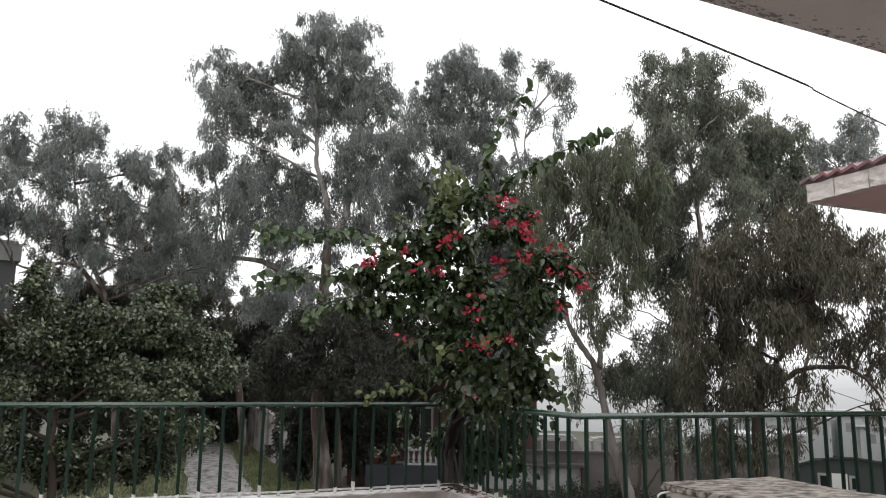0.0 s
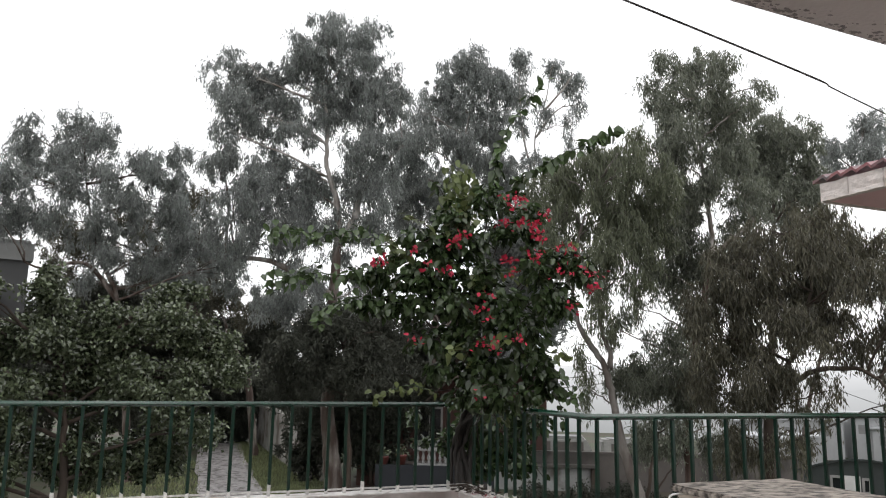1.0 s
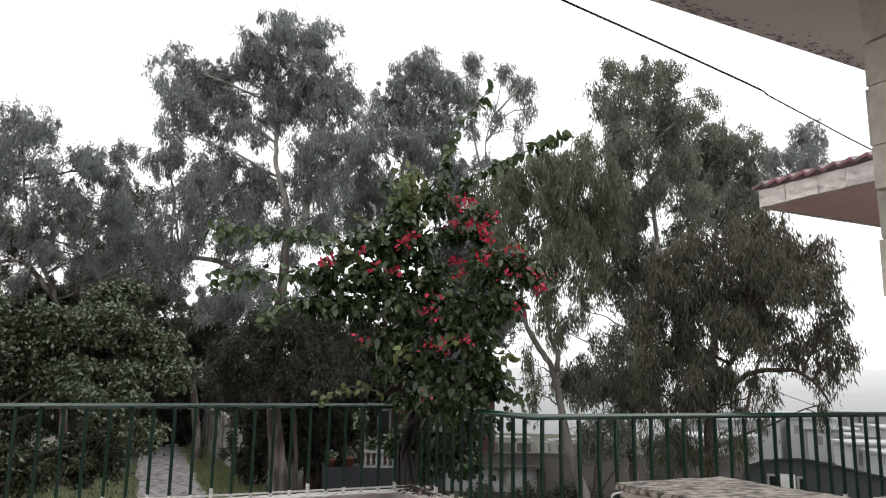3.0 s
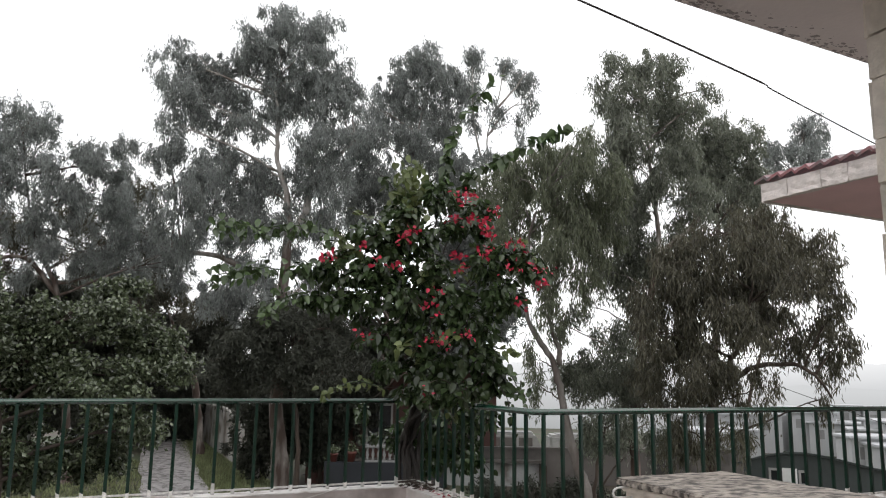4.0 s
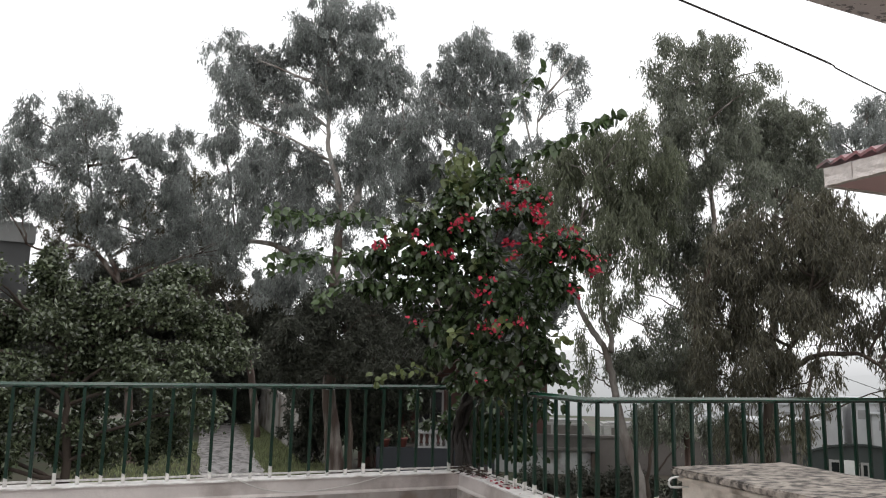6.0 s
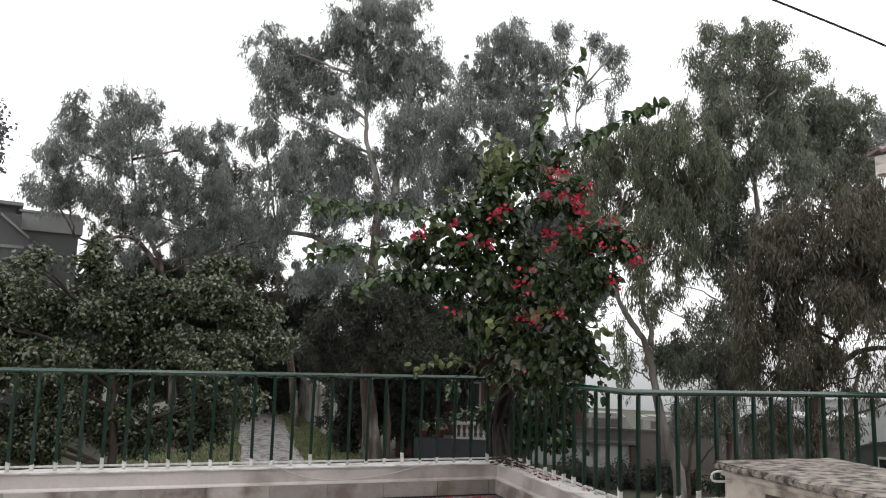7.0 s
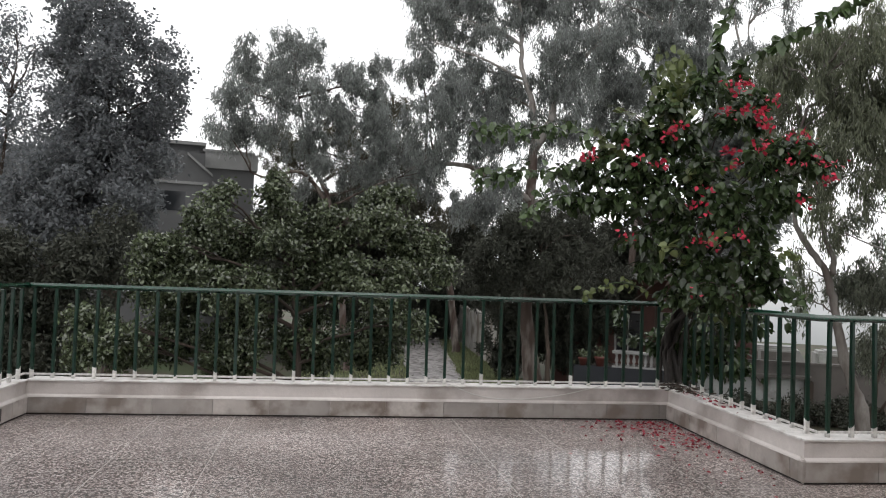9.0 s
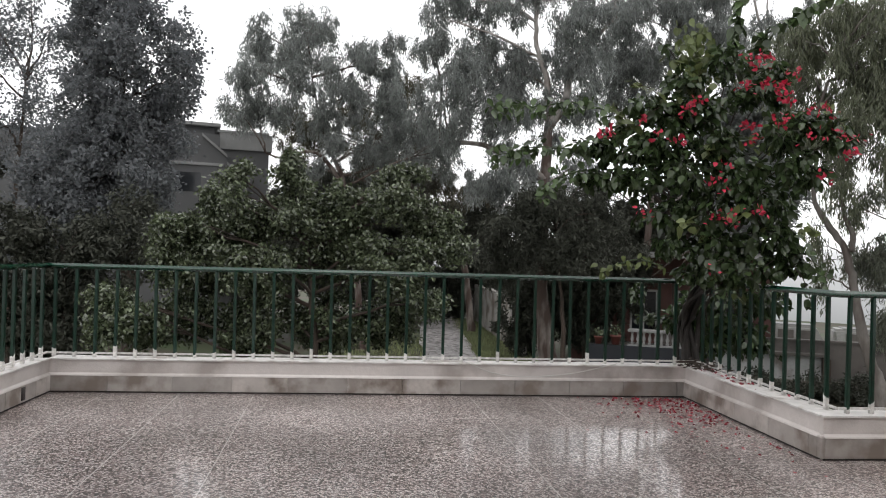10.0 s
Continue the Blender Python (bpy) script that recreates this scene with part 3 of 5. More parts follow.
def stone_pillar():
    root = thing("pillar", (2.815, 1.27, 0), "cream stone clad porch pillar with rough joints", "pillar", kind="structure")
    part("core", block(0.02, 0.02, 0, 0.40, 0.40, 3.0), M_CEMENT, root)
    rng = random.Random(4)
    z = 0.0
    while z < 2.99:
        h = min(rng.uniform(0.17, 0.24), 3.0 - z)
        for side in range(4):
            w = 0.21
            for i in range(2):
                s0, s1 = i * w + 0.004, (i + 1) * w - 0.004
                d = rng.uniform(0.0, 0.014)
                if side == 0:
                    c = (s0, -d, z + 0.004, s1, 0.022, z + h - 0.004)
                elif side == 1:
                    c = (s0, 0.398, z + 0.004, s1, 0.42 + d, z + h - 0.004)
                elif side == 2:
                    c = (-d, s0, z + 0.004, 0.022, s1, z + h - 0.004)
                else:
                    c = (0.398, s0, z + 0.004, 0.42 + d, s1, z + h - 0.004)
                bm = block(*c)
                for v in bm.verts:
                    v.co += Vector((rng.uniform(-1, 1), rng.uniform(-1, 1), rng.uniform(-1, 1))) * 0.005
                part("stone", bm, M_STONE, root)
        z += h
    return root


stone_pillar()
# Unseen wall, added bright so that it bounces light into the porch.
bm = block(-2.95, -2.0, 0, 8.8, -1.8, 3.0)
tagged(link("wall_house", bm, M_PLASTER), "plain cream house wall, unseen behind the porch, added to bounce light", "wall", kind="structure")

# tiled hood of the neighbouring wing
def tiled_hood():
    root = thing("tiled_hood", (6.2, 5.15, 3.24), "red tiled hood with rough stone fascia and pink soffit", "roof")
    part("soffit", block(0.01, -4.6, 0.0, 2.6, -0.01, 0.05), M_PINK, root, "pink plastered soffit")
    rng = random.Random(9)
    y = 0.0
    while y > -4.5:
        w = rng.uniform(0.26, 0.38)
        bm = block(-0.03, y - w + 0.006, -0.01, 0.03, y - 0.004, 0.165)
        bmesh.ops.subdivide_edges(bm, edges=bm.edges[:], cuts=3, use_grid_fill=True)
        for v in bm.verts:
            v.co += Vector((rng.uniform(-1, 1), rng.uniform(-0.3, 0.3), rng.uniform(-0.5, 0.5))) * 0.010
        part("fascia_stone", bm, M_FASCIA, root)
        y -= w
    x = 0.0
    while x < 2.5:
        bm = block(x + 0.004, -0.03, -0.01, x + 0.33, 0.03, 0.165)
        part("fascia_stone", bm, M_FASCIA, root)
        x += 0.335
    # tiles: waves running up the slope, overlapping in courses
    for c in range(7):
        for k in range(29):
            bm = bmesh.new()
            x0, x1, y0 = -0.07 + 0.33 * c, -0.07 + 0.33 * c + 0.40, 0.05 - 0.16 * k
            rows = []
            for (xx, lift) in ((x0, 0.03), (x1, 0.0)):
                row = []
                for dz in (0.030, 0.0):
                    for j in range(9):
                        s = j / 8
                        row.append(bm.verts.new((xx, y0 - 0.166 * s, 0.142 + 0.30 * (xx + 0.07) + lift + dz + 0.042 * (s / 0.75 if s < 0.75 else (1 - s) / 0.25))))
                rows.append(row)
            for j in range(8):
                bm.faces.new((rows[0][j], rows[1][j], rows[1][j + 1], rows[0][j + 1]))
                bm.faces.new((rows[0][9 + j], rows[0][10 + j], rows[1][10 + j], rows[1][9 + j]))
                bm.faces.new((rows[0][j], rows[0][j + 1], rows[0][10 + j], rows[0][9 + j]))
            bmesh.ops.recalc_face_normals(bm, faces=bm.faces[:])
            part("tile", bm, M_TILE, root)
    part("wall", block(2.4, -4.6, -3.24, 2.6, -0.05, 0.0), M_PLASTER, root, "cream wall of the wing")
    return root


tiled_hood()
pts = curve_through([(-0.6, 2.13, 3.26), (0.6, 2.13, 3.095), (1.64, 2.13, 2.937), (2.26, 2.13, 2.841), (2.726, 2.13, 2.764), (2.794, 2.13, 2.742), (3.10, 2.13, 2.674), (3.55, 2.13, 2.578), (5.0, 2.2, 2.35), (8.58, 2.3, 2.2)], 5)
tagged(link("cable", tube(pts, [0.0042 if p.x < 2.75 else 0.0030 for p in pts], 8), M_CABLE, smooth=True), "black power cable slung to the stone pillar", "cable")


# ---- trees ----
tree("eucalyptus_tree", "tall eucalyptus with pale forked trunk and drooping grey-green crown",
    base=(7.13, 28.08, -3.0),
    trunk=[(0, 0, 0), (-0.21, 0.05, 1.59), (-0.39, 0.09, 3.23), (-0.37, 0.09, 6.61), (-0.28, 0.07, 9.24), (-0.30, 0.07, 10.36), (-0.47, 0.11, 11.48), (-0.81, 0.19, 12.60), (-0.88, 0.20, 14.22), (-1.07, 0.24, 15.85)],
    lobes=[(-1.2, -0.4, 17.5, 1.39, 1.14), (0.6, 0.2, 17.5, 1.19, 1.45), (-2.1, 0.7, 17.0, 0.85, 0.90), (-4.7, 0.7, 16.1, 1.06, 0.96), (-4.1, 0.1, 14.5, 1.07, 0.70),
           (-2.8, 1.1, 15.6, 0.99, 0.84), (-1.5, 0.9, 15.3, 1.20, 0.95), (-0.3, 0.1, 15.7, 1.39, 1.14), (1.2, -0.3, 15.5, 0.95, 1.40), (0.5, -0.7, 13.2, 1.34, 1.05),
           (1.7, -1.5, 13.8, 1.05, 0.38), (-1.7, 0.1, 13.7, 0.38, 0.29), (-3.3, 0.8, 14.2, 0.91, 0.53), (-4.6, -0.1, 13.3, 0.59, 0.41), (-3.1, 1.2, 16.2, 0.70, 0.60),
           (-2.4, -0.1, 14.1, 0.66, 0.38), (-4.9, 0.2, 12.4, 0.72, 0.68), (-4.1, -0.2, 11.4, 1.12, 0.94), (-2.8, 1.5, 12.7, 0.92, 0.73), (-2.2, 0.9, 11.6, 1.05, 0.86),
           (-1.2, 1.0, 11.9, 0.53, 1.12)],
    outer=[(-1.8, 0.6, 12.6, 0.62, 0.29), (-4.3, -0.2, 9.8, 1.19, 1.10), (-2.7, 0.2, 10.0, 1.14, 0.82), (-1.5, 0.3, 9.9, 0.93, 0.56), (0.8, -1.0, 11.7, 0.61, 0.61),
           (0.7, 0.8, 10.4, 0.54, 0.64), (-2.0, 0.2, 8.8, 0.69, 0.32), (-1.5, -0.4, 8.3, 0.77, 0.50), (0.1, 0.6, 9.2, 0.62, 0.38), (-2.2, -0.3, 7.4, 0.89, 0.58),
           (-3.0, 1.4, 7.4, 0.79, 0.51), (0.1, -0.1, 12.4, 0.72, 0.38), (0.1, 0.1, 11.3, 0.48, 0.81), (-0.9, -0.1, 10.2, 0.56, 0.60), (1.5, -0.5, 12.8, 0.63, 0.63),
           (1.1, -1.0, 10.3, 0.65, 0.61), (-1.5, -0.6, 7.3, 1.00, 0.71), (0.4, 0.7, 7.1, 1.07, 0.84), (1.0, -0.8, 7.9, 0.69, 0.51), (2.2, -0.0, 16.0, 0.56, 0.21)],
    seed=21, leaf=M_EUC, radius=0.46, density=1150, length=0.21, width=0.042, droop=0.72, upper=M_BARKWHITE,
    forks=[[(-0.25, 0.06, 9.46), (0.35, -0.09, 10.62), (0.45, -0.12, 11.77), (1.02, -0.27, 12.50), (2.05, -0.59, 13.61)],
           [(-0.35, 0.08, 7.4), (-1.6, 0.3, 8.1), (-2.7, 0.6, 8.7), (-4.4, 1.0, 8.8)]])
tree("eucalyptus_tree", "tall eucalyptus with thin tufted upper crown",
    base=(12.40, 31.65, -3.0),
    trunk=[(0, 0, 0), (-0.10, 0.04, 3.55), (0.02, -0.01, 8.13), (0.31, -0.12, 11.31), (0.86, -0.35, 14.05), (1.31, -0.54, 16.86)],
    lobes=[(0.1, 0.9, 18.3, 0.91, 0.85), (0.9, -1.1, 18.7, 1.24, 1.18), (2.1, -1.9, 17.9, 0.81, 1.22), (1.1, 0.7, 17.3, 1.76, 1.21), (2.0, -1.6, 16.4, 0.86, 1.04),
           (0.1, -0.8, 15.0, 2.10, 1.02), (2.2, -0.6, 14.9, 1.34, 0.99), (-1.4, 0.2, 15.1, 0.86, 0.69), (-1.3, 1.3, 13.2, 1.57, 1.45), (-0.5, -0.4, 13.0, 1.29, 1.40),
           (-0.5, 1.2, 11.8, 1.33, 0.58), (-1.1, 0.0, 16.8, 0.52, 0.46)],
    outer=[(3.6, -1.4, 19.9, 0.55, 0.67), (3.7, -0.7, 18.7, 0.55, 0.92), (5.0, -2.0, 19.3, 0.45, 0.55), (6.0, -2.0, 18.6, 0.61, 0.79), (6.2, -2.6, 17.3, 0.27, 0.47),
           (4.1, -2.9, 16.7, 0.43, 0.57), (5.8, -2.0, 16.3, 0.36, 0.65), (3.6, -1.4, 16.2, 0.35, 0.76), (3.9, -2.2, 14.3, 0.74, 0.45), (2.4, -1.7, 13.1, 1.46, 1.23),
           (3.6, -0.9, 10.7, 1.43, 1.15), (3.6, -1.5, 8.2, 1.12, 1.12)],
    seed=22, leaf=M_EUC, radius=0.3, density=1150, length=0.21, width=0.042, droop=0.75, upper=M_BARKWHITE, fork_share=0.2,
    forks=[[(0.34, -0.13, 9.98), (2.37, -1.02, 10.55), (3.81, -1.75, 12.45), (4.08, -1.90, 14.37), (4.12, -1.92, 15.76), (4.56, -2.16, 17.44), (4.80, -2.30, 19.01)],
           [(4.12, -1.92, 15.62), (4.80, -2.30, 16.73), (5.42, -2.67, 17.28)], [(3.99, -1.85, 13.82), (3.55, -1.61, 16.32), (3.43, -1.55, 19.46)], [(4.33, -2.03, 16.74), (5.26, -2.57, 17.99), (5.72, -2.85, 18.83)]])
tree("eucalyptus_tree", "leaning eucalyptus with weeping yellow-green crown",
    base=(13.71, 18.51, -3.0),
    trunk=[(0, 0, 0), (0.00, 0.00, 1.05), (-0.21, 0.15, 1.84), (-0.43, 0.30, 2.96), (-0.58, 0.41, 3.95), (-0.77, 0.54, 4.87), (-1.10, 0.76, 5.54), (-1.39, 0.94, 6.14), (-1.50, 1.01, 7.36), (-1.27, 0.86, 9.14), (-0.82, 0.57, 10.59)],
    lobes=[(-1.7, 2.1, 10.6, 0.92, 0.88), (-0.9, 1.7, 11.2, 1.08, 0.72), (0.1, 0.9, 11.4, 1.11, 0.71), (-0.2, -0.9, 10.6, 0.80, 0.73), (-1.6, 1.3, 9.4, 1.03, 0.88),
           (-0.7, 0.3, 9.5, 1.16, 1.05), (0.3, -0.1, 9.4, 0.86, 1.05), (-1.6, 0.2, 8.3, 0.80, 0.62), (-0.7, -0.3, 8.2, 0.73, 0.47)],
    outer=[(0.6, -0.6, 10.1, 0.49, 0.82), (-0.3, -0.5, 11.8, 0.30, 0.26), (-0.7, 0.4, 7.5, 0.74, 0.59), (-1.5, -0.1, 6.7, 0.25, 0.78), (-0.5, -0.7, 7.4, 0.68, 0.46),
           (-1.0, 1.2, 4.8, 0.17, 0.68), (-1.5, 0.8, 5.4, 0.11, 0.55), (-0.5, 0.4, 6.3, 0.15, 0.56), (-1.0, 1.2, 4.1, 0.15, 0.57)],
    seed=23, leaf=M_EUC_PALE, radius=0.21, density=1500, droop=0.78, clump=0.5, thin=0.7, length=0.21, width=0.034, bark=M_BARKGREY,
    forks=[[(-0.61, 0.43, 4.78), (-0.61, 0.43, 5.29), (-0.81, 0.57, 5.89), (-0.85, 0.59, 6.84), (-0.77, 0.54, 7.89)]])
tree("eucalyptus_tree", "tall airy eucalyptus with peeling reddish trunk",
    base=(16.10, 19.19, -3.0),
    trunk=[(0, 0, 0), (0.00, 0.00, 0.83), (-0.03, 0.02, 3.16), (0.21, -0.17, 5.38), (0.55, -0.47, 7.57), (0.71, -0.61, 8.68), (0.68, -0.58, 9.63), (0.60, -0.52, 10.97), (0.50, -0.43, 12.35), (0.43, -0.36, 14.16)],
    lobes=[(0.1, 0.4, 15.1, 0.61, 0.52), (0.9, 0.1, 15.1, 0.78, 0.57), (0.6, -1.4, 14.2, 0.49, 0.57), (0.1, 1.2, 14.3, 0.44, 0.75), (-0.2, -0.6, 13.4, 0.78, 0.69),
           (1.1, -0.5, 13.6, 0.76, 0.76), (-0.3, -0.8, 12.1, 1.00, 0.76), (1.5, -0.6, 12.8, 0.83, 0.87), (1.1, -2.0, 13.1, 0.40, 0.32), (2.3, -1.5, 14.1, 0.25, 0.19),
           (1.7, -0.9, 11.6, 0.94, 0.82), (0.4, 0.4, 11.2, 0.91, 0.96), (-0.1, -0.1, 9.6, 1.00, 1.12), (0.4, 0.6, 8.5, 0.98, 0.82), (1.1, 0.3, 8.3, 0.62, 0.82),
           (0.3, -1.2, 10.9, 0.47, 0.78)],
    outer=[(1.5, -1.3, 10.3, 0.71, 0.59), (1.7, -0.3, 9.4, 0.61, 0.53), (-0.3, 0.8, 7.7, 0.73, 0.69), (-1.2, 0.8, 6.7, 0.52, 0.36), (-2.0, 1.0, 6.0, 0.24, 0.51),
           (-0.2, 1.4, 6.0, 0.33, 0.45), (-0.7, -0.5, 6.0, 0.61, 0.50), (0.5, 0.3, 6.5, 0.32, 0.92), (-0.7, 1.4, 4.9, 0.78, 0.70), (-0.7, -0.3, 5.0, 0.77, 0.96),
           (-1.1, 0.4, 4.0, 0.94, 0.51), (-0.2, -0.3, 4.1, 0.74, 0.70), (-1.5, 1.2, 4.3, 0.48, 0.72), (-0.9, 0.4, 2.7, 0.67, 0.55), (1.1, 0.1, 2.9, 0.48, 0.60)],
    seed=24, leaf=M_EUC_OLIVE, radius=0.26, density=1400, length=0.2, width=0.038, droop=0.72, clump=0.45, thin=0.85, bark=M_BARKRED, upper=M_BARKWHITE,
    forks=[[(0.70, -0.60, 8.40), (1.10, -0.97, 8.85), (1.62, -1.46, 9.47)]])
tree("eucalyptus_tree", "round olive-green eucalyptus behind the airy one",
    base=(21.28, 21.24, -3.0),
    trunk=[(0, 0, 0), (0.25, -0.25, 6.00), (0.45, -0.46, 10.31), (0.61, -0.62, 12.99)],
    lobes=[(0.6, -0.5, 14.0, 1.10, 0.82), (1.2, -1.0, 13.4, 0.80, 0.99), (0.8, 0.1, 13.1, 1.26, 1.07), (1.9, -0.8, 12.4, 0.67, 0.91), (1.3, -0.2, 11.7, 1.34, 0.86),
           (1.2, -1.6, 11.2, 0.55, 0.55), (1.7, -0.4, 10.5, 0.81, 0.57), (0.0, -0.2, 14.0, 0.62, 0.58)],
    seed=34, leaf=M_EUC_OLIVE, radius=0.2, density=1300, length=0.2, width=0.042, droop=0.7, bark=M_BARKDARK)
tree("eucalyptus_tree", "broad weeping eucalyptus with rusty olive leaves",
    base=(15.65, 15.55, -3.0),
    trunk=[(0, 0, 0), (0.00, 0.00, 1.39), (0.03, -0.03, 3.46), (0.19, -0.19, 4.22), (0.46, -0.47, 4.98), (0.79, -0.83, 6.20), (0.95, -1.00, 7.91)],
    lobes=[(0.2, -0.5, 8.3, 0.91, 0.64), (1.7, -0.6, 8.8, 0.80, 0.66), (1.9, -1.1, 8.1, 0.64, 0.71), (-0.7, -0.1, 7.4, 0.87, 0.80), (1.0, 0.1, 7.4, 1.08, 0.90),
           (1.3, -1.0, 7.4, 0.93, 0.83), (0.9, -2.4, 7.1, 0.47, 0.65), (2.7, -1.6, 8.0, 0.54, 0.44), (1.7, -2.7, 7.1, 0.28, 0.59), (1.9, -2.8, 6.3, 0.26, 0.40),
           (-1.0, 0.7, 6.5, 0.75, 0.79), (0.0, 0.2, 6.2, 0.99, 0.75), (0.1, -1.2, 6.1, 0.83, 0.67), (1.6, -1.2, 6.3, 0.73, 0.46), (2.3, -1.6, 5.8, 0.49, 0.40)],
    outer=[(2.3, -2.6, 5.5, 0.25, 0.35), (2.5, -1.9, 4.9, 0.42, 0.55), (1.5, -1.3, 5.3, 0.56, 0.33), (-0.3, 1.2, 5.2, 0.88, 0.70), (-0.5, -0.4, 5.0, 0.72, 0.72),
           (0.4, -0.8, 4.5, 0.62, 0.56), (-0.3, 0.2, 4.1, 0.74, 0.37), (0.5, -1.6, 4.2, 0.17, 0.41), (2.6, -1.5, 3.9, 0.12, 0.23), (-0.9, 1.2, 4.1, 0.52, 0.52),
           (-1.7, 0.5, 5.6, 0.50, 0.73), (-0.5, 0.7, 3.0, 0.52, 0.58), (-0.2, -0.0, 2.9, 0.33, 0.57), (-0.0, -0.8, 3.2, 0.45, 0.42)],
    seed=25, leaf=M_EUC_RUST, radius=0.2, density=1650, droop=0.78, clump=0.4, thin=0.8, length=0.19, width=0.034, bark=M_BARKDARK,
    forks=[[(0.44, -0.45, 4.38), (0.84, -0.87, 4.76), (1.47, -1.60, 4.85), (1.79, -2.00, 4.56), (2.01, -2.28, 3.99)]])
tree("eucalyptus_tree", "distant small eucalyptus with round crown",
    base=(29.35, 27.28, -3.0),
    trunk=[(0, 0, 0), (0.00, 0.00, 0.53), (0.26, -0.28, 3.22), (1.09, -1.21, 7.59), (1.58, -1.79, 12.06), (2.02, -2.33, 15.46)],
    lobes=[(2.8, -2.5, 16.8, 1.05, 0.68), (1.3, -2.4, 15.7, 0.90, 0.60), (2.2, -3.5, 15.3, 0.77, 0.77), (1.4, -1.3, 15.6, 0.62, 0.43), (1.3, -2.9, 14.4, 1.36, 0.59)],
    seed=26, leaf=M_EUC, radius=0.16, density=1150, length=0.21, width=0.042, droop=0.7)
tree("eucalyptus_tree", "wide grey-green eucalyptus with open crown",
    base=(-0.12, 33.00, -3.0),
    trunk=[(0, 0, 0), (0.00, 0.00, 0.57), (-0.33, -0.00, 3.55), (-0.93, -0.02, 7.27), (-1.46, -0.04, 8.49), (-2.12, -0.08, 10.20), (-2.55, -0.11, 12.40)],
    lobes=[(-4.9, -0.1, 13.7, 0.71, 0.71), (-2.5, 0.3, 14.3, 1.17, 1.06), (-3.9, 0.7, 13.0, 1.06, 0.95), (-4.8, -1.0, 11.8, 0.84, 0.94), (-5.8, -1.4, 10.3, 0.61, 0.56),
           (-5.0, 0.3, 10.5, 1.13, 0.76), (-2.0, -0.4, 12.1, 1.24, 1.13), (-0.3, -0.3, 12.5, 1.04, 0.93), (1.0, 0.6, 13.1, 0.62, 1.07)],
    outer=[(-1.0, -0.7, 10.6, 1.28, 0.90), (0.7, 0.8, 11.3, 1.23, 1.12), (-2.8, -0.2, 10.2, 0.96, 0.70), (-1.3, -0.9, 9.0, 0.84, 0.47), (1.8, 0.8, 9.8, 1.39, 1.11),
           (0.1, 0.1, 8.9, 0.97, 0.65), (3.1, -1.0, 8.7, 0.79, 0.90), (1.7, 0.6, 8.5, 1.27, 0.66), (-2.2, 0.5, 8.0, 0.54, 0.38)],
    seed=27, leaf=M_EUC, radius=0.24, density=1150, length=0.21, width=0.042, droop=0.68,
    forks=[[(-0.94, -0.02, 7.27), (-2.20, -0.08, 8.71), (-3.64, -0.21, 8.38), (-4.36, -0.30, 8.59)]])
tree("dense_tree", "tall dense dull green tree with upright crown",
    base=(-5.78, 19.15, -3.0),
    trunk=[(0, 0, 0), (0.00, 0.00, 1.80), (-0.13, -0.04, 4.18), (-0.25, -0.08, 6.28), (-0.36, -0.11, 8.36), (-0.47, -0.15, 10.16)],
    lobes=[(-0.1, 0.0, 7.0, 1.06, 0.85), (-1.2, -0.7, 6.5, 0.90, 0.90), (-0.4, -0.7, 5.9, 1.10, 0.87), (0.1, 0.2, 6.0, 0.61, 0.92), (-1.0, -0.7, 5.1, 0.95, 0.86),
           (-0.1, -0.3, 4.9, 0.92, 0.89), (-1.8, -0.8, 5.7, 0.71, 0.80), (0.6, 0.4, 7.6, 0.31, 0.37), (-2.4, -0.2, 4.5, 0.73, 0.73)],
    outer=[(-0.4, -0.2, 10.7, 0.94, 0.63), (0.2, 0.7, 10.3, 0.72, 0.72), (-0.8, 0.4, 9.9, 1.20, 0.73), (0.6, -0.1, 9.0, 0.77, 0.83), (1.1, -0.2, 8.4, 0.40, 0.67),
           (-0.1, -0.5, 8.6, 1.14, 0.90), (-1.3, 0.0, 8.7, 0.76, 0.98), (0.2, 0.2, 8.0, 0.96, 0.84), (-1.0, 0.2, 7.6, 0.98, 0.92)],
    seed=30, leaf=M_CYPRESS, radius=0.3, length=0.11, width=0.075, droop=0.4, density=1250, clump=0.36, thin=0.6, sprays=4, bark=M_BARKDARK, strands=False)
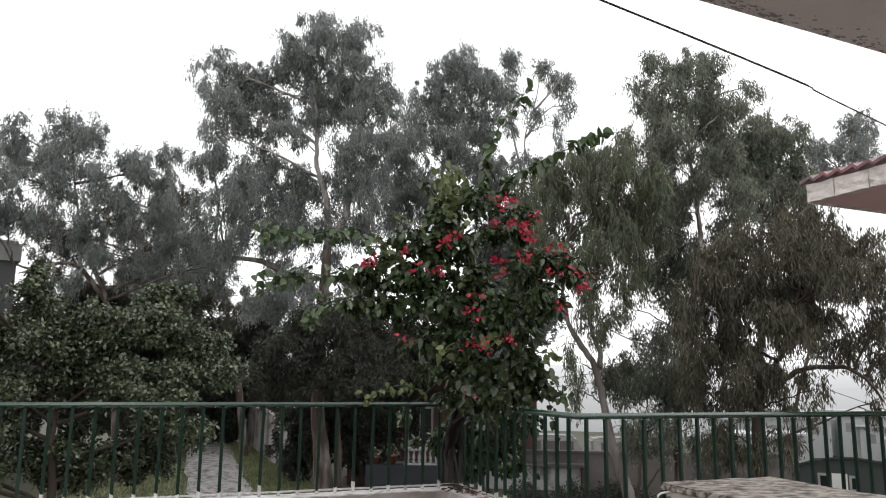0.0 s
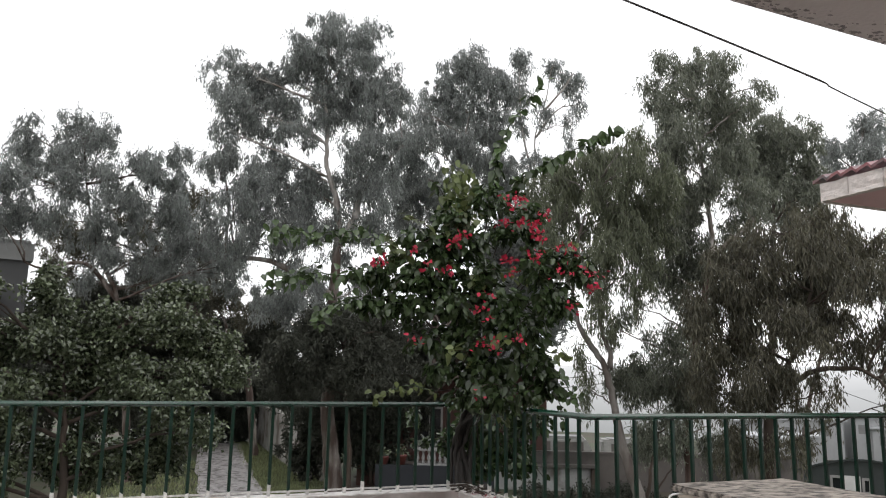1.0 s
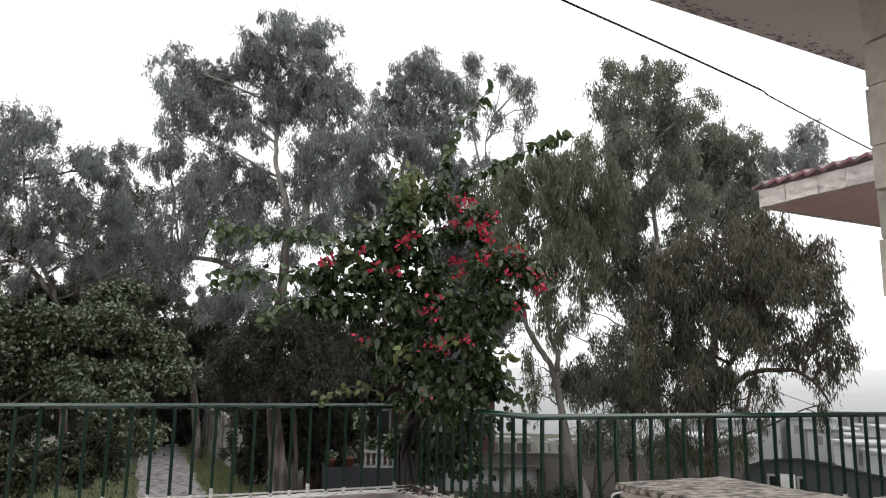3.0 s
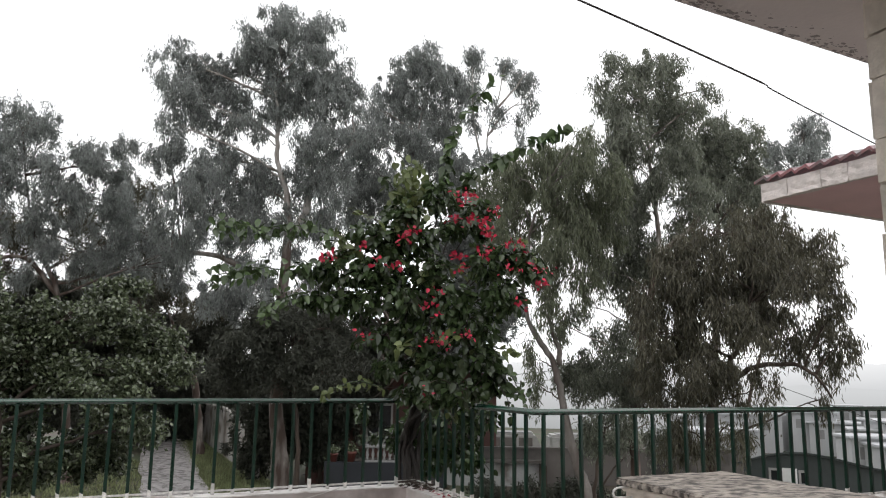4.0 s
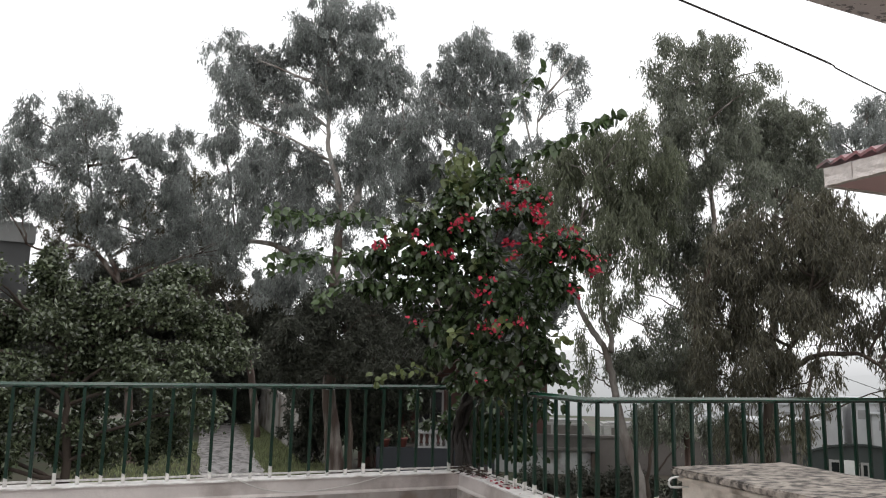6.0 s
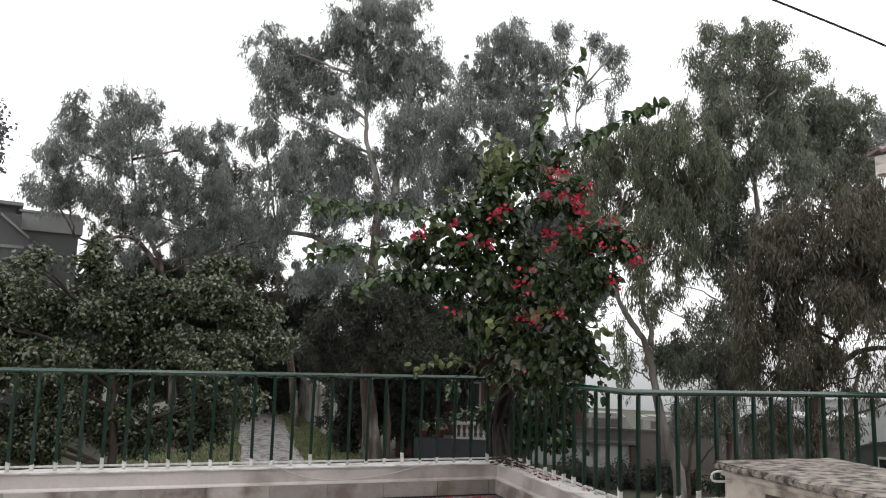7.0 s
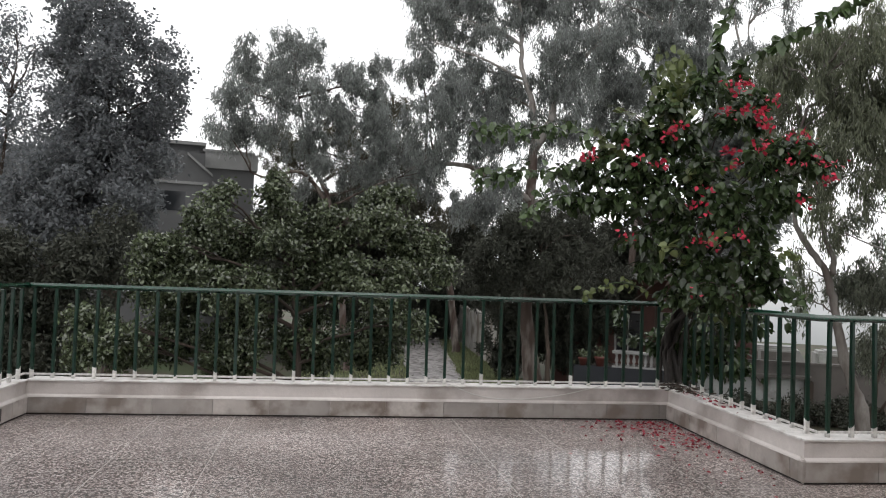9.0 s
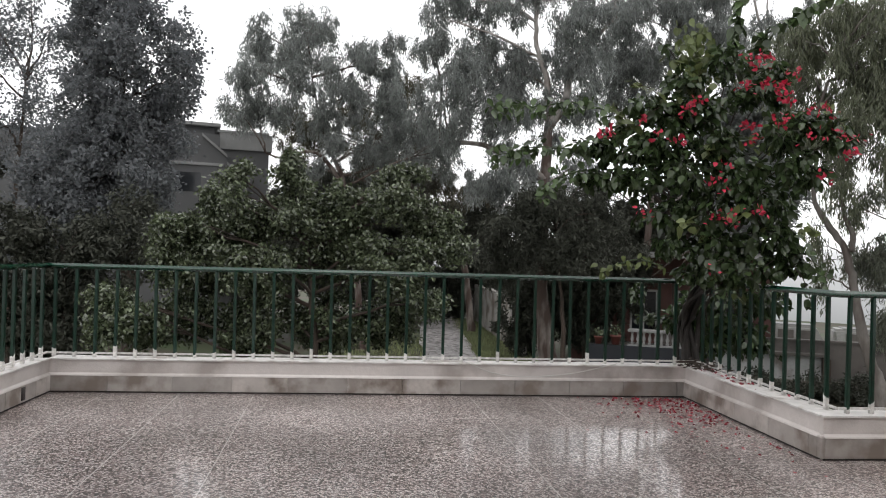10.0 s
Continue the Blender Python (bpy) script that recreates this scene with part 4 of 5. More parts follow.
tree("broadleaf_tree", "bushy broadleaf tree with small glossy wet leaves",
    base=(-0.75, 12.98, -3.0),
    trunk=[(0, 0, 0), (0.00, 0.00, 0.55), (-0.10, -0.01, 2.49), (-0.19, -0.01, 3.66), (-0.26, -0.02, 4.63)],
    lobes=[(-1.4, -0.6, 5.5, 0.18, 0.34), (-0.6, -0.3, 5.8, 0.20, 0.47), (-2.2, -0.5, 4.7, 0.39, 0.32), (-1.4, 0.2, 4.8, 0.55, 0.44), (-0.4, -0.0, 5.0, 0.58, 0.39),
           (0.4, 0.2, 5.1, 0.56, 0.43), (1.2, -0.4, 5.4, 0.45, 0.37), (1.5, 0.0, 5.8, 0.23, 0.11), (1.9, 0.3, 5.0, 0.43, 0.39), (2.2, -0.0, 4.5, 0.25, 0.25),
           (-1.9, 0.2, 5.3, 0.15, 0.27), (-0.3, 0.4, 5.4, 0.13, 0.32)],
    outer=[(-2.2, -0.4, 4.1, 0.51, 0.36), (-1.1, -0.6, 4.1, 0.63, 0.39), (0.1, 0.3, 4.2, 0.68, 0.43), (1.2, -0.4, 4.3, 0.57, 0.41), (-3.0, -1.0, 3.3, 0.49, 0.34),
           (-2.3, -0.1, 3.2, 0.65, 0.45), (-1.2, 0.2, 3.2, 0.68, 0.46), (0.1, 0.3, 3.2, 0.69, 0.47), (1.2, 0.5, 3.3, 0.50, 0.48), (1.8, -0.3, 3.6, 0.29, 0.17),
           (-3.4, -1.1, 3.6, 0.24, 0.17)],
    seed=32, leaf=M_BROAD, radius=0.16, length=0.085, width=0.05, droop=0.3, tuft=0.17, density=3000, clump=0.22, sprays=5, fold=True, bark=M_BARKDARK, strands=False)
tree("leaning_tree", "leaning eucalyptus with bare pale limb",
    base=(5.96, 41.53, -3.0),
    trunk=[(0, 0, 0), (0.00, 0.00, 0.33), (-0.36, 0.05, 3.23), (-0.81, 0.10, 4.85), (-1.81, 0.21, 6.22), (-2.77, 0.29, 6.78), (-3.49, 0.34, 7.88), (-3.96, 0.36, 9.64)],
    lobes=[(-6.8, -0.4, 11.7, 1.66, 1.23), (-4.1, -0.4, 12.4, 1.40, 1.46), (-2.8, 0.5, 11.0, 1.50, 1.11), (-5.3, -0.2, 10.4, 1.87, 1.06), (-9.8, -0.5, 11.2, 1.42, 1.30),
           (-8.2, 0.3, 10.6, 1.28, 0.61), (-4.3, 0.2, 14.0, 0.71, 0.84), (-3.3, -0.2, 9.0, 1.45, 0.82), (-1.7, -0.0, 8.6, 0.97, 0.84), (-5.8, 1.1, 9.0, 1.59, 0.70),
           (-0.1, -0.7, 7.8, 1.10, 0.84), (-4.1, -0.3, 7.7, 1.25, 0.87), (-9.8, -0.7, 9.1, 1.05, 0.70)],
    seed=28, leaf=M_EUC_RUST, radius=0.3, density=1300, length=0.2, width=0.04, clump=0.8,
    forks=[[(-1.9, 0.3, 5.6), (-1.8, 0.3, 6.9), (-2.4, 0.4, 8.0)]])
# Added shrub: its dark leaves stand for the dense tree's shaded lower crown.
tree("shrub", "tall dark shrub added for the dense tree's shaded lower crown",
    base=(-5.98, 15.91, -3.0),
    trunk=[(0, 0, 0), (0.00, 0.00, 0.61), (-0.11, -0.04, 2.92), (-0.19, -0.07, 4.19)],
    lobes=[(-0.8, -0.4, 4.8, 0.72, 0.60), (0.2, 0.0, 4.5, 0.70, 0.50), (1.0, 0.3, 4.5, 0.58, 0.56), (-0.9, -0.5, 3.6, 0.67, 0.60), (-0.2, -0.1, 3.6, 0.74, 0.62),
           (0.6, 0.1, 3.5, 0.58, 0.50), (-0.7, -0.7, 2.7, 0.71, 0.47), (-0.0, -0.1, 2.6, 0.74, 0.49), (1.5, 0.1, 4.3, 0.33, 0.45), (-1.6, -1.0, 4.5, 0.69, 0.80),
           (-1.6, -0.9, 3.2, 0.69, 0.69), (1.1, 0.8, 5.4, 0.31, 0.39)],
    seed=47, leaf=M_DARKLEAF, radius=0.1, length=0.12, width=0.05, droop=0.4, density=1900, bark=M_BARKDARK, clump=0.4, category="shrub")
tree("sapling", "small dark forked sapling in front of the boundary wall",
    base=(14.19, 18.77, -3.0),
    trunk=[(0, 0, 0), (0.00, 0.00, 1.13), (0.12, -0.09, 2.03), (0.26, -0.20, 2.78), (0.35, -0.27, 3.36)],
    lobes=[(0.4, -0.2, 3.3, 0.56, 0.41), (-0.0, 0.2, 3.0, 0.38, 0.38), (0.8, -0.4, 3.1, 0.34, 0.30), (0.1, 0.2, 2.5, 0.27, 0.27)],
    seed=35, leaf=M_EUC_OLIVE, radius=0.09, density=900, length=0.18, width=0.04, droop=0.7, clump=0.35, bark=M_BARKDARK,
    forks=[[(0.16, -0.1, 1.1), (0.45, -0.35, 1.75), (0.75, -0.55, 2.1)]])
tree("dark_tree", "dense dark tree under the eucalyptus",
    base=(7.08, 25.99, -3.0),
    trunk=[(0, 0, 0), (-0.05, 0.01, 2.19), (-0.21, 0.05, 3.74), (-0.36, 0.09, 5.32)],
    lobes=[(-2.8, -0.5, 5.2, 1.0, 0.8), (-1.3, 0.4, 5.7, 1.3, 1.1), (-0.1, -0.3, 5.5, 1.2, 1.1), (1.5, 0.6, 5.8, 1.2, 1.2), (-0.2, -0.1, 4.4, 1.5, 0.8),
            (-2.1, 0.3, 4.3, 1.0, 0.6), (1.7, -0.2, 4.8, 0.8, 0.8), (-1.0, 0.3, 6.5, 0.8, 0.6), (0.9, 0.9, 6.6, 0.9, 0.7)],
    seed=29, leaf=M_DARKLEAF, radius=0.12, density=1300, length=0.2, width=0.045, bark=M_BARKDARK)
tree("sparse_tree", "thin leafy tree with open branches",
    base=(-9.92, 21.86, -3.0),
    trunk=[(0, 0, 0), (0.01, 0.00, 3.28), (0.11, 0.05, 6.44), (0.24, 0.11, 9.00)],
    lobes=[(-0.1, 0.2, 10.0, 0.7, 0.6), (0.6, 0.3, 9.4, 0.6, 0.6), (0.4, -0.4, 8.6, 0.6, 0.6), (-0.2, 0.2, 7.6, 0.7, 0.7), (0.4, 1.0, 8.2, 0.6, 0.6),
            (0.6, 0.7, 10.5, 0.5, 0.5), (-0.5, -0.8, 9.1, 0.7, 0.9), (-0.5, -0.9, 7.5, 0.7, 0.9), (-0.0, 0.7, 11.1, 0.7, 0.6), (-0.9, 0.3, 10.6, 0.8, 0.8)],
    seed=31, leaf=M_CYPRESS, radius=0.16, length=0.12, width=0.06, droop=0.4, density=320, clump=0.4, bark=M_BARKDARK, strands=False)
# understorey between the trunks
tree("shrub", "dark understorey shrub with dense small leaves",
    base=(-3.40, 36.73, -3.0),
    trunk=[(0, 0, 0), (-0.20, -0.02, 2.67)],
    lobes=[(-0.3, -0.6, 4.8, 2.3, 1.1), (-2.3, -1.3, 4.8, 2.2, 1.7), (-1.6, 0.3, 3.4, 2.6, 1.5), (0.9, 1.1, 3.6, 2.7, 1.5)],
    seed=40, leaf=M_DARKLEAF, radius=0.1, length=0.2, width=0.07, droop=0.4, density=2100, bark=M_BARKDARK, clump=0.9, category="shrub")
tree("shrub", "dark understorey shrub with dense small leaves",
    base=(1.00, 47.89, -3.0),
    trunk=[(0, 0, 0), (-0.22, 0.00, 3.07)],
    lobes=[(-2.4, -0.9, 8.2, 1.8, 1.5), (-0.0, 0.7, 9.2, 1.9, 1.5), (-2.9, 0.1, 6.3, 2.6, 1.9), (-0.5, -1.0, 7.0, 2.6, 1.8), (1.7, -0.9, 6.1, 2.2, 1.8),
            (-1.5, 0.1, 4.4, 3.0, 1.9), (1.2, -0.8, 4.1, 2.9, 1.8), (-0.5, -0.4, 2.1, 3.3, 1.5), (2.7, -0.6, 6.8, 1.7, 1.5), (4.5, 0.7, 6.4, 1.5, 1.4),
            (2.0, -0.1, 8.0, 1.5, 1.3), (-4.8, -0.6, 7.0, 1.8, 1.7), (-3.6, 0.8, 8.8, 1.6, 1.4),
            (6.1, -1.2, 7.2, 1.5, 1.4), (-6.7, -0.5, 6.6, 1.9, 1.5)],
    seed=41, leaf=M_DARKLEAF, radius=0.1, length=0.2, width=0.07, droop=0.4, density=2100, bark=M_BARKDARK, clump=0.9, category="shrub")
tree("shrub", "dark understorey shrub with dense small leaves",
    base=(8.72, 49.16, -3.0),
    trunk=[(0, 0, 0), (-0.16, 0.03, 3.23)],
    lobes=[(-2.3, 0.9, 5.2, 2.0, 1.6), (0.5, 0.4, 5.2, 2.7, 2.0), (-1.2, 0.5, 3.4, 2.7, 1.6), (2.1, 0.1, 3.4, 2.4, 1.6), (-2.9, 1.0, 3.0, 2.0, 1.4),
            (-4.0, 0.5, 1.4, 1.5, 0.9), (-2.4, 0.3, 1.2, 1.1, 0.9), (-5.6, -0.2, 1.3, 1.5, 1.1)],
    seed=42, leaf=M_DARKLEAF, radius=0.1, length=0.2, width=0.07, droop=0.4, density=2100, bark=M_BARKDARK, clump=0.9, category="shrub")
tree("shrub", "dark understorey shrub with dense small leaves",
    base=(12.19, 34.88, -3.0),
    trunk=[(0, 0, 0), (-0.06, 0.02, 2.68)],
    lobes=[(-1.8, 0.3, 5.1, 1.7, 1.4), (0.7, 0.6, 5.7, 1.8, 1.8), (1.7, -1.3, 6.2, 1.7, 1.7), (0.1, 0.5, 3.7, 2.0, 1.2), (2.2, -0.2, 4.1, 1.7, 1.5),
            (3.2, -2.0, 7.4, 1.4, 1.4), (4.2, -1.2, 4.9, 1.5, 1.5)],
    seed=43, leaf=M_DARKLEAF, radius=0.1, length=0.2, width=0.07, droop=0.4, density=2100, bark=M_BARKDARK, clump=0.9, category="shrub")
tree("shrub", "dark understorey shrub with dense small leaves",
    base=(9.11, 30.09, -3.0),
    trunk=[(0, 0, 0), (-0.06, 0.02, 2.26)],
    lobes=[(-0.6, 0.5, 2.2, 1.0, 1.0), (1.4, 0.6, 1.7, 1.0, 1.0), (-1.3, 0.1, 3.6, 1.2, 1.0), (1.9, -0.1, 2.7, 0.7, 0.9), (-1.7, 1.2, 2.2, 0.7, 1.2),
            (-0.2, -0.2, 3.6, 1.5, 1.0), (-0.7, -0.4, 3.2, 1.2, 0.9), (0.7, -0.5, 3.2, 1.2, 1.0), (0.0, 0.3, 2.0, 1.2, 1.0), (1.1, -0.9, 3.7, 1.0, 0.9),
            (0.6, 0.6, 0.8, 1.2, 0.7), (-2.8, 0.3, 2.7, 0.9, 0.7), (-3.0, 1.3, 1.5, 0.7, 0.7)],
    seed=44, leaf=M_DARKLEAF, radius=0.1, length=0.2, width=0.07, droop=0.4, density=2100, bark=M_BARKDARK, clump=0.9, category="shrub")
tree("shrub", "dark understorey shrub with dense small leaves",
    base=(15.79, 30.07, -3.0),
    trunk=[(0, 0, 0), (0.00, -0.00, 4.39)],
    lobes=[(-0.6, -0.1, 10.8, 1.6, 1.3), (0.7, -0.4, 9.3, 1.6, 1.3), (0.3, 0.7, 7.2, 1.6, 1.3), (1.3, -0.8, 7.4, 0.8, 1.1), (-0.6, 0.6, 5.1, 1.3, 1.1)],
    seed=45, leaf=M_EUC, radius=0.1, length=0.2, width=0.07, droop=0.4, density=2100, bark=M_BARKDARK, clump=0.9, category="shrub")
tree("shrub", "low dark hedge shrub with reddish tips",
    base=(15.47, 22.15, -3.0),
    trunk=[(0, 0, 0), (0.02, -0.01, 0.5)],
    lobes=[(-2.7, 1.5, 0.4, 0.7, 0.35), (-2.0, 1.2, 0.3, 0.7, 0.35), (-1.5, 0.5, 0.4, 0.7, 0.35), (-0.6, 0.4, 0.3, 0.8, 0.35), (-0.0, -0.0, 0.4, 0.8, 0.35),
            (0.5, -0.6, 0.4, 0.7, 0.35), (1.1, -1.1, 0.5, 0.7, 0.35), (1.7, -1.5, 0.4, 0.7, 0.35)],
    seed=46, leaf=M_DARKLEAF, radius=0.1, length=0.12, width=0.05, droop=0.4, density=2100, bark=M_BARKDARK, clump=0.9, category="shrub")
tree("shrub", "dark understorey shrub with dense small leaves",
    base=(-10.03, 23.99, -3.0),
    trunk=[(0, 0, 0), (-0.04, -0.02, 1.28)],
    lobes=[(-1.4, -1.5, 4.3, 1.4, 1.6), (-1.4, -0.0, 2.1, 1.6, 1.2), (0.2, 0.3, 2.1, 1.6, 1.2), (-2.5, -1.2, 6.4, 1.2, 1.6), (-1.1, 0.1, 0.7, 1.6, 1.2)],
    seed=48, leaf=M_DARKLEAF, radius=0.1, length=0.2, width=0.07, droop=0.4, density=2100, bark=M_BARKDARK, clump=0.9, category="shrub")


# ---- yard: path, grass, walls ----
def strip(name, line, half, material, label, lift=0.02, category="path", kind="structure"):
    pts = curve_through(line, 6)
    bm = bmesh.new()
    rows = []
    for i, p in enumerate(pts):
        d = (pts[min(i + 1, len(pts) - 1)] - pts[max(i - 1, 0)]).normalized()
        s = Vector((d.y, -d.x, 0))
        w = half * (1 + 0.12 * noise.noise(p * 0.7))
        rows.append([bm.verts.new(p + s * w * k + Vector((0, 0, lift))) for k in (-1, -0.4, 0.4, 1)])
    for r0, r1 in zip(rows, rows[1:]):
        for k in range(3):
            bm.faces.new((r0[k], r0[k + 1], r1[k + 1], r1[k]))
    return tagged(link(name, bm, material, smooth=True), label, category, kind=kind)


strip("path", [(1.7, 9, -2.9), (2.6, 18, -2.9), (3.2, 26, -2.9), (3.6, 31, -2.9), (4.15, 40, -2.9), (5.0, 49, -2.9)], 1.2, M_PATH, "wet pale cement path through the yard")


def grass_patch(x0, x1, y0, y1, n, seed, label):
    rng = np.random.RandomState(seed)
    c = np.stack([rng.uniform(x0, x1, n), rng.uniform(y0, y1, n), np.full(n, -3.0)], 1)
    c[:, 0] += (c[:, 1] - y0) * 0.06 + rng.normal(size=n) * 0.12
    a = unit(rng.normal(size=(n, 3)) * 0.4 + np.array([0, 0, 1.0]))
    v, f = leaf_quads(c, a, 0.2, 0.035, rng)
    tagged(arrays_mesh("grass", v, f, M_GRASS, None, label), label, "grass", kind="stuff")


grass_patch(3.75, 6.2, 14, 50, 40000, 3, "short wet green grass beside the path")
grass_patch(-3.0, 1.6, 16, 40, 12000, 4, "short wet grass under the trees")


def ruined_wall():
    root = thing("garden_wall", (7.15, 49.5, -3.0), "peeling white garden wall with uneven top beside the path", "wall", turn=-91.3)
    rng = random.Random(12)
    x, panel = 0.0, 0
    while x < 17.0:
        w = rng.uniform(0.7, 1.5)
        h = 2.45 + rng.uniform(-0.16, 0.12)
        part("panel", block(x, 0, 0, x + w, 0.22, h, 0.02), M_RUIN, root)
        x += w + 0.004
    return root


ruined_wall()


def grey_wall():
    root = thing("retaining_wall", (11.0, 29.6, -3.0), "long stained grey rendered boundary wall", "wall", turn=-24.5)
    part("wall", block(0, 0, -1.5, 15.5, 0.25, 1.42), M_GREYWALL, root)
    part("coping", block(-0.05, -0.05, 1.42, 15.55, 0.30, 1.52, 0.015), M_GREYWALL, root)
    part("plinth", block(-1.0, -0.18, -1.5, 6.95, 0.0, 0.92, 0.02), M_PLINTH, root, "pale low plinth wall")
    part("ledge", block(-1.1, -0.45, 0.92, 7.2, 0.0, 1.03, 0.01), M_GREYWALL, root)
    part("pier", block(6.95, -0.35, -1.5, 7.25, 0.0, 0.85, 0.02), M_BARKDARK, root)
    return root


grey_wall()


# ---- houses ----
def wall_window(parent, x, z, w, h, y=0.0, bars=1):
    """A framed window standing a little proud of a wall whose front is at y."""
    fr = bmesh.new()
    t = 0.09
    for c in ((x, z, x + w, z + t), (x, z + h - t, x + w, z + h), (x, z + t, x + t, z + h - t), (x + w - t, z + t, x + w, z + h - t)):
        block(c[0], y - 0.06, c[1], c[2], y + 0.02, c[3], bm=fr)
    for k in range(bars):
        xx = x + w * (k + 1) / (bars + 1)
        block(xx - 0.03, y - 0.05, z + t, xx + 0.03, y + 0.01, z + h - t, bm=fr)
    f = part("window", fr, M_DIMWHITE, parent, "white window frame in dimmed paint")
    part("pane", block(x + t, y - 0.02, z + t, x + w - t, y - 0.005, z + h - t), M_GLASSDARK, f, "dark glass pane")


def grey_house():
    root = thing("grey_house", (-12.3, 34.7, -3.0), "grey rendered house with stepped parapets and sloping gable copings", "house", turn=13)
    part("wall", block(0, 0, 0, 5.4, 8, 9.75), M_HOUSE, root)
    part("wall", block(-11.0, 0.6, 0, -0.004, 8, 9.55), M_HOUSE, root, "long grey side wall")
    part("tower", block(-0.2, 1.2, 9.75, 5.2, 7, 10.25), M_HOUSE, root)
    part("roof", block(-0.4, 0.9, 10.25, 5.45, 7.3, 10.42, 0.02), M_HOUSELIGHT, root, "pale roof slab")
    part("wall", block(5.4, 0.9, 0, 7.75, 8, 9.20), M_HOUSE, root)
    part("roof", block(5.3, 0.75, 9.98, 7.75, 8.1, 10.10, 0.02), M_HOUSELIGHT, root, "pale roof slab")
    part("parapet", block(5.4, 0.8, 9.20, 7.9, 8.05, 9.98), M_HOUSELIGHT, root, "pale upper band")
    for (x0, z0, x1, z1, y) in ((4.6, 9.75, 5.75, 8.80, -0.16), (5.75, 8.45, 6.75, 7.75, -0.30)):
        bm = bmesh.new()
        vs = [bm.verts.new((x, yy, z)) for yy in (y, y + 1.4) for x, z in ((x0, z0), (x1, z1), (x1, z1 - 0.13), (x0, z0 - 0.13))]
        for q in ((0, 1, 2, 3), (7, 6, 5, 4), (0, 4, 5, 1), (3, 2, 6, 7), (1, 5, 6, 2), (0, 3, 7, 4)):
            bm.faces.new([vs[k] for k in q])
        part("coping", bm, M_HOUSELIGHT, root, "sloping pale coping")
        bm = bmesh.new()
        vs = [bm.verts.new((x, yy, z)) for yy in (y + 0.12, y + 1.3) for x, z in ((x0, z0 - 0.13), (x1, z1 - 0.13), (x1, 0), (x0, 0))]
        for q in ((0, 1, 2, 3), (7, 6, 5, 4), (0, 4, 5, 1), (3, 2, 6, 7), (1, 5, 6, 2), (0, 3, 7, 4)):
            bm.faces.new([vs[k] for k in q])
        part("gable", bm, M_HOUSE, root)
    part("band", block(0, -0.10, 8.25, 5.6, 0.0, 8.38), M_HOUSELIGHT, root)
    part("window", block(3.2, -0.03, 7.00, 4.9, 0.02, 7.90, 0.005), M_GLASSDARK, root, "dark window")
    return root


grey_house()


def brick_house():
    root = thing("brick_house", (9.9, 30.0, -3.0), "red brick house with white windows behind a balustrade", "house", turn=-22)
    part("wall", block(-1.4, 0, 0, 6.4, 6, 4.5), M_BRICK, root)
    # The two metre front overhang is added to darken the wall below.
    part("roof", block(-1.7, -2.0, 4.5, 6.7, 6.3, 4.72, 0.02), M_HOUSELIGHT, root, "flat roof slab with overhang added to shade the wall")
    for x in (1.0, 2.8, 4.6):
        wall_window(root, x, 1.5, 1.1, 1.7, 0.0, 1)
    return root


brick_house()


def balustrade():
    root = thing("balustrade", (8.3, 25.2, -3.0), "white turned balustrade, greyed for shade, on a blue-grey plinth", "balustrade", turn=-22)
    part("plinth", block(-0.5, 0, -0.4, 3.6, 0.3, 1.42), M_GATE, root, "blue-grey painted plinth")
    # White parts take a grey that stands for shade under roof and trees.
    part("base", block(0.8, 0.04, 1.42, 3.6, 0.26, 1.47), M_HOUSELIGHT, root)
    part("top_rail", block(0.8, 0.02, 1.90, 3.6, 0.28, 1.99, 0.015), M_HOUSELIGHT, root)
    prof = [(0.0, 0.05), (0.04, 0.065), (0.10, 0.04), (0.18, 0.075), (0.28, 0.05), (0.36, 0.035), (0.40, 0.06), (0.44, 0.05)]
    for i in range(14):
        x = 0.95 + 0.195 * i
        part("baluster", tube([(x, 0.15, 1.47 + h) for h, _ in prof], [r * 0.85 for _, r in prof], 8), M_HOUSELIGHT, root, smooth=True)
    return root


balustrade()


def flower_pot(x, y, z, s):
    root = thing("flower_pot", (x, y, z), "small terracotta flower pot on the plinth", "pot", "pots on the plinth")
    part("pot", tube([(0, 0, 0), (0, 0, 0.24 * s), (0, 0, 0.25 * s), (0, 0, 0.30 * s)], [0.11 * s, 0.16 * s, 0.18 * s, 0.18 * s], 12), M_POT, root, smooth=True)
    rng = np.random.RandomState(int(x * 10))
    c = rng.normal(size=(120, 3)) * 0.09 * s + np.array([0, 0, 0.42 * s])
    v, f = leaf_quads(c, unit(rng.normal(size=(120, 3))), 0.12, 0.05, rng)
    arrays_mesh("foliage", v, f, M_BROAD, root)


for k in range(2):
    flower_pot(8.17 + 0.55 * k, 25.42 - 0.22 * k, -1.58, 0.9 + 0.2 * (k % 2))


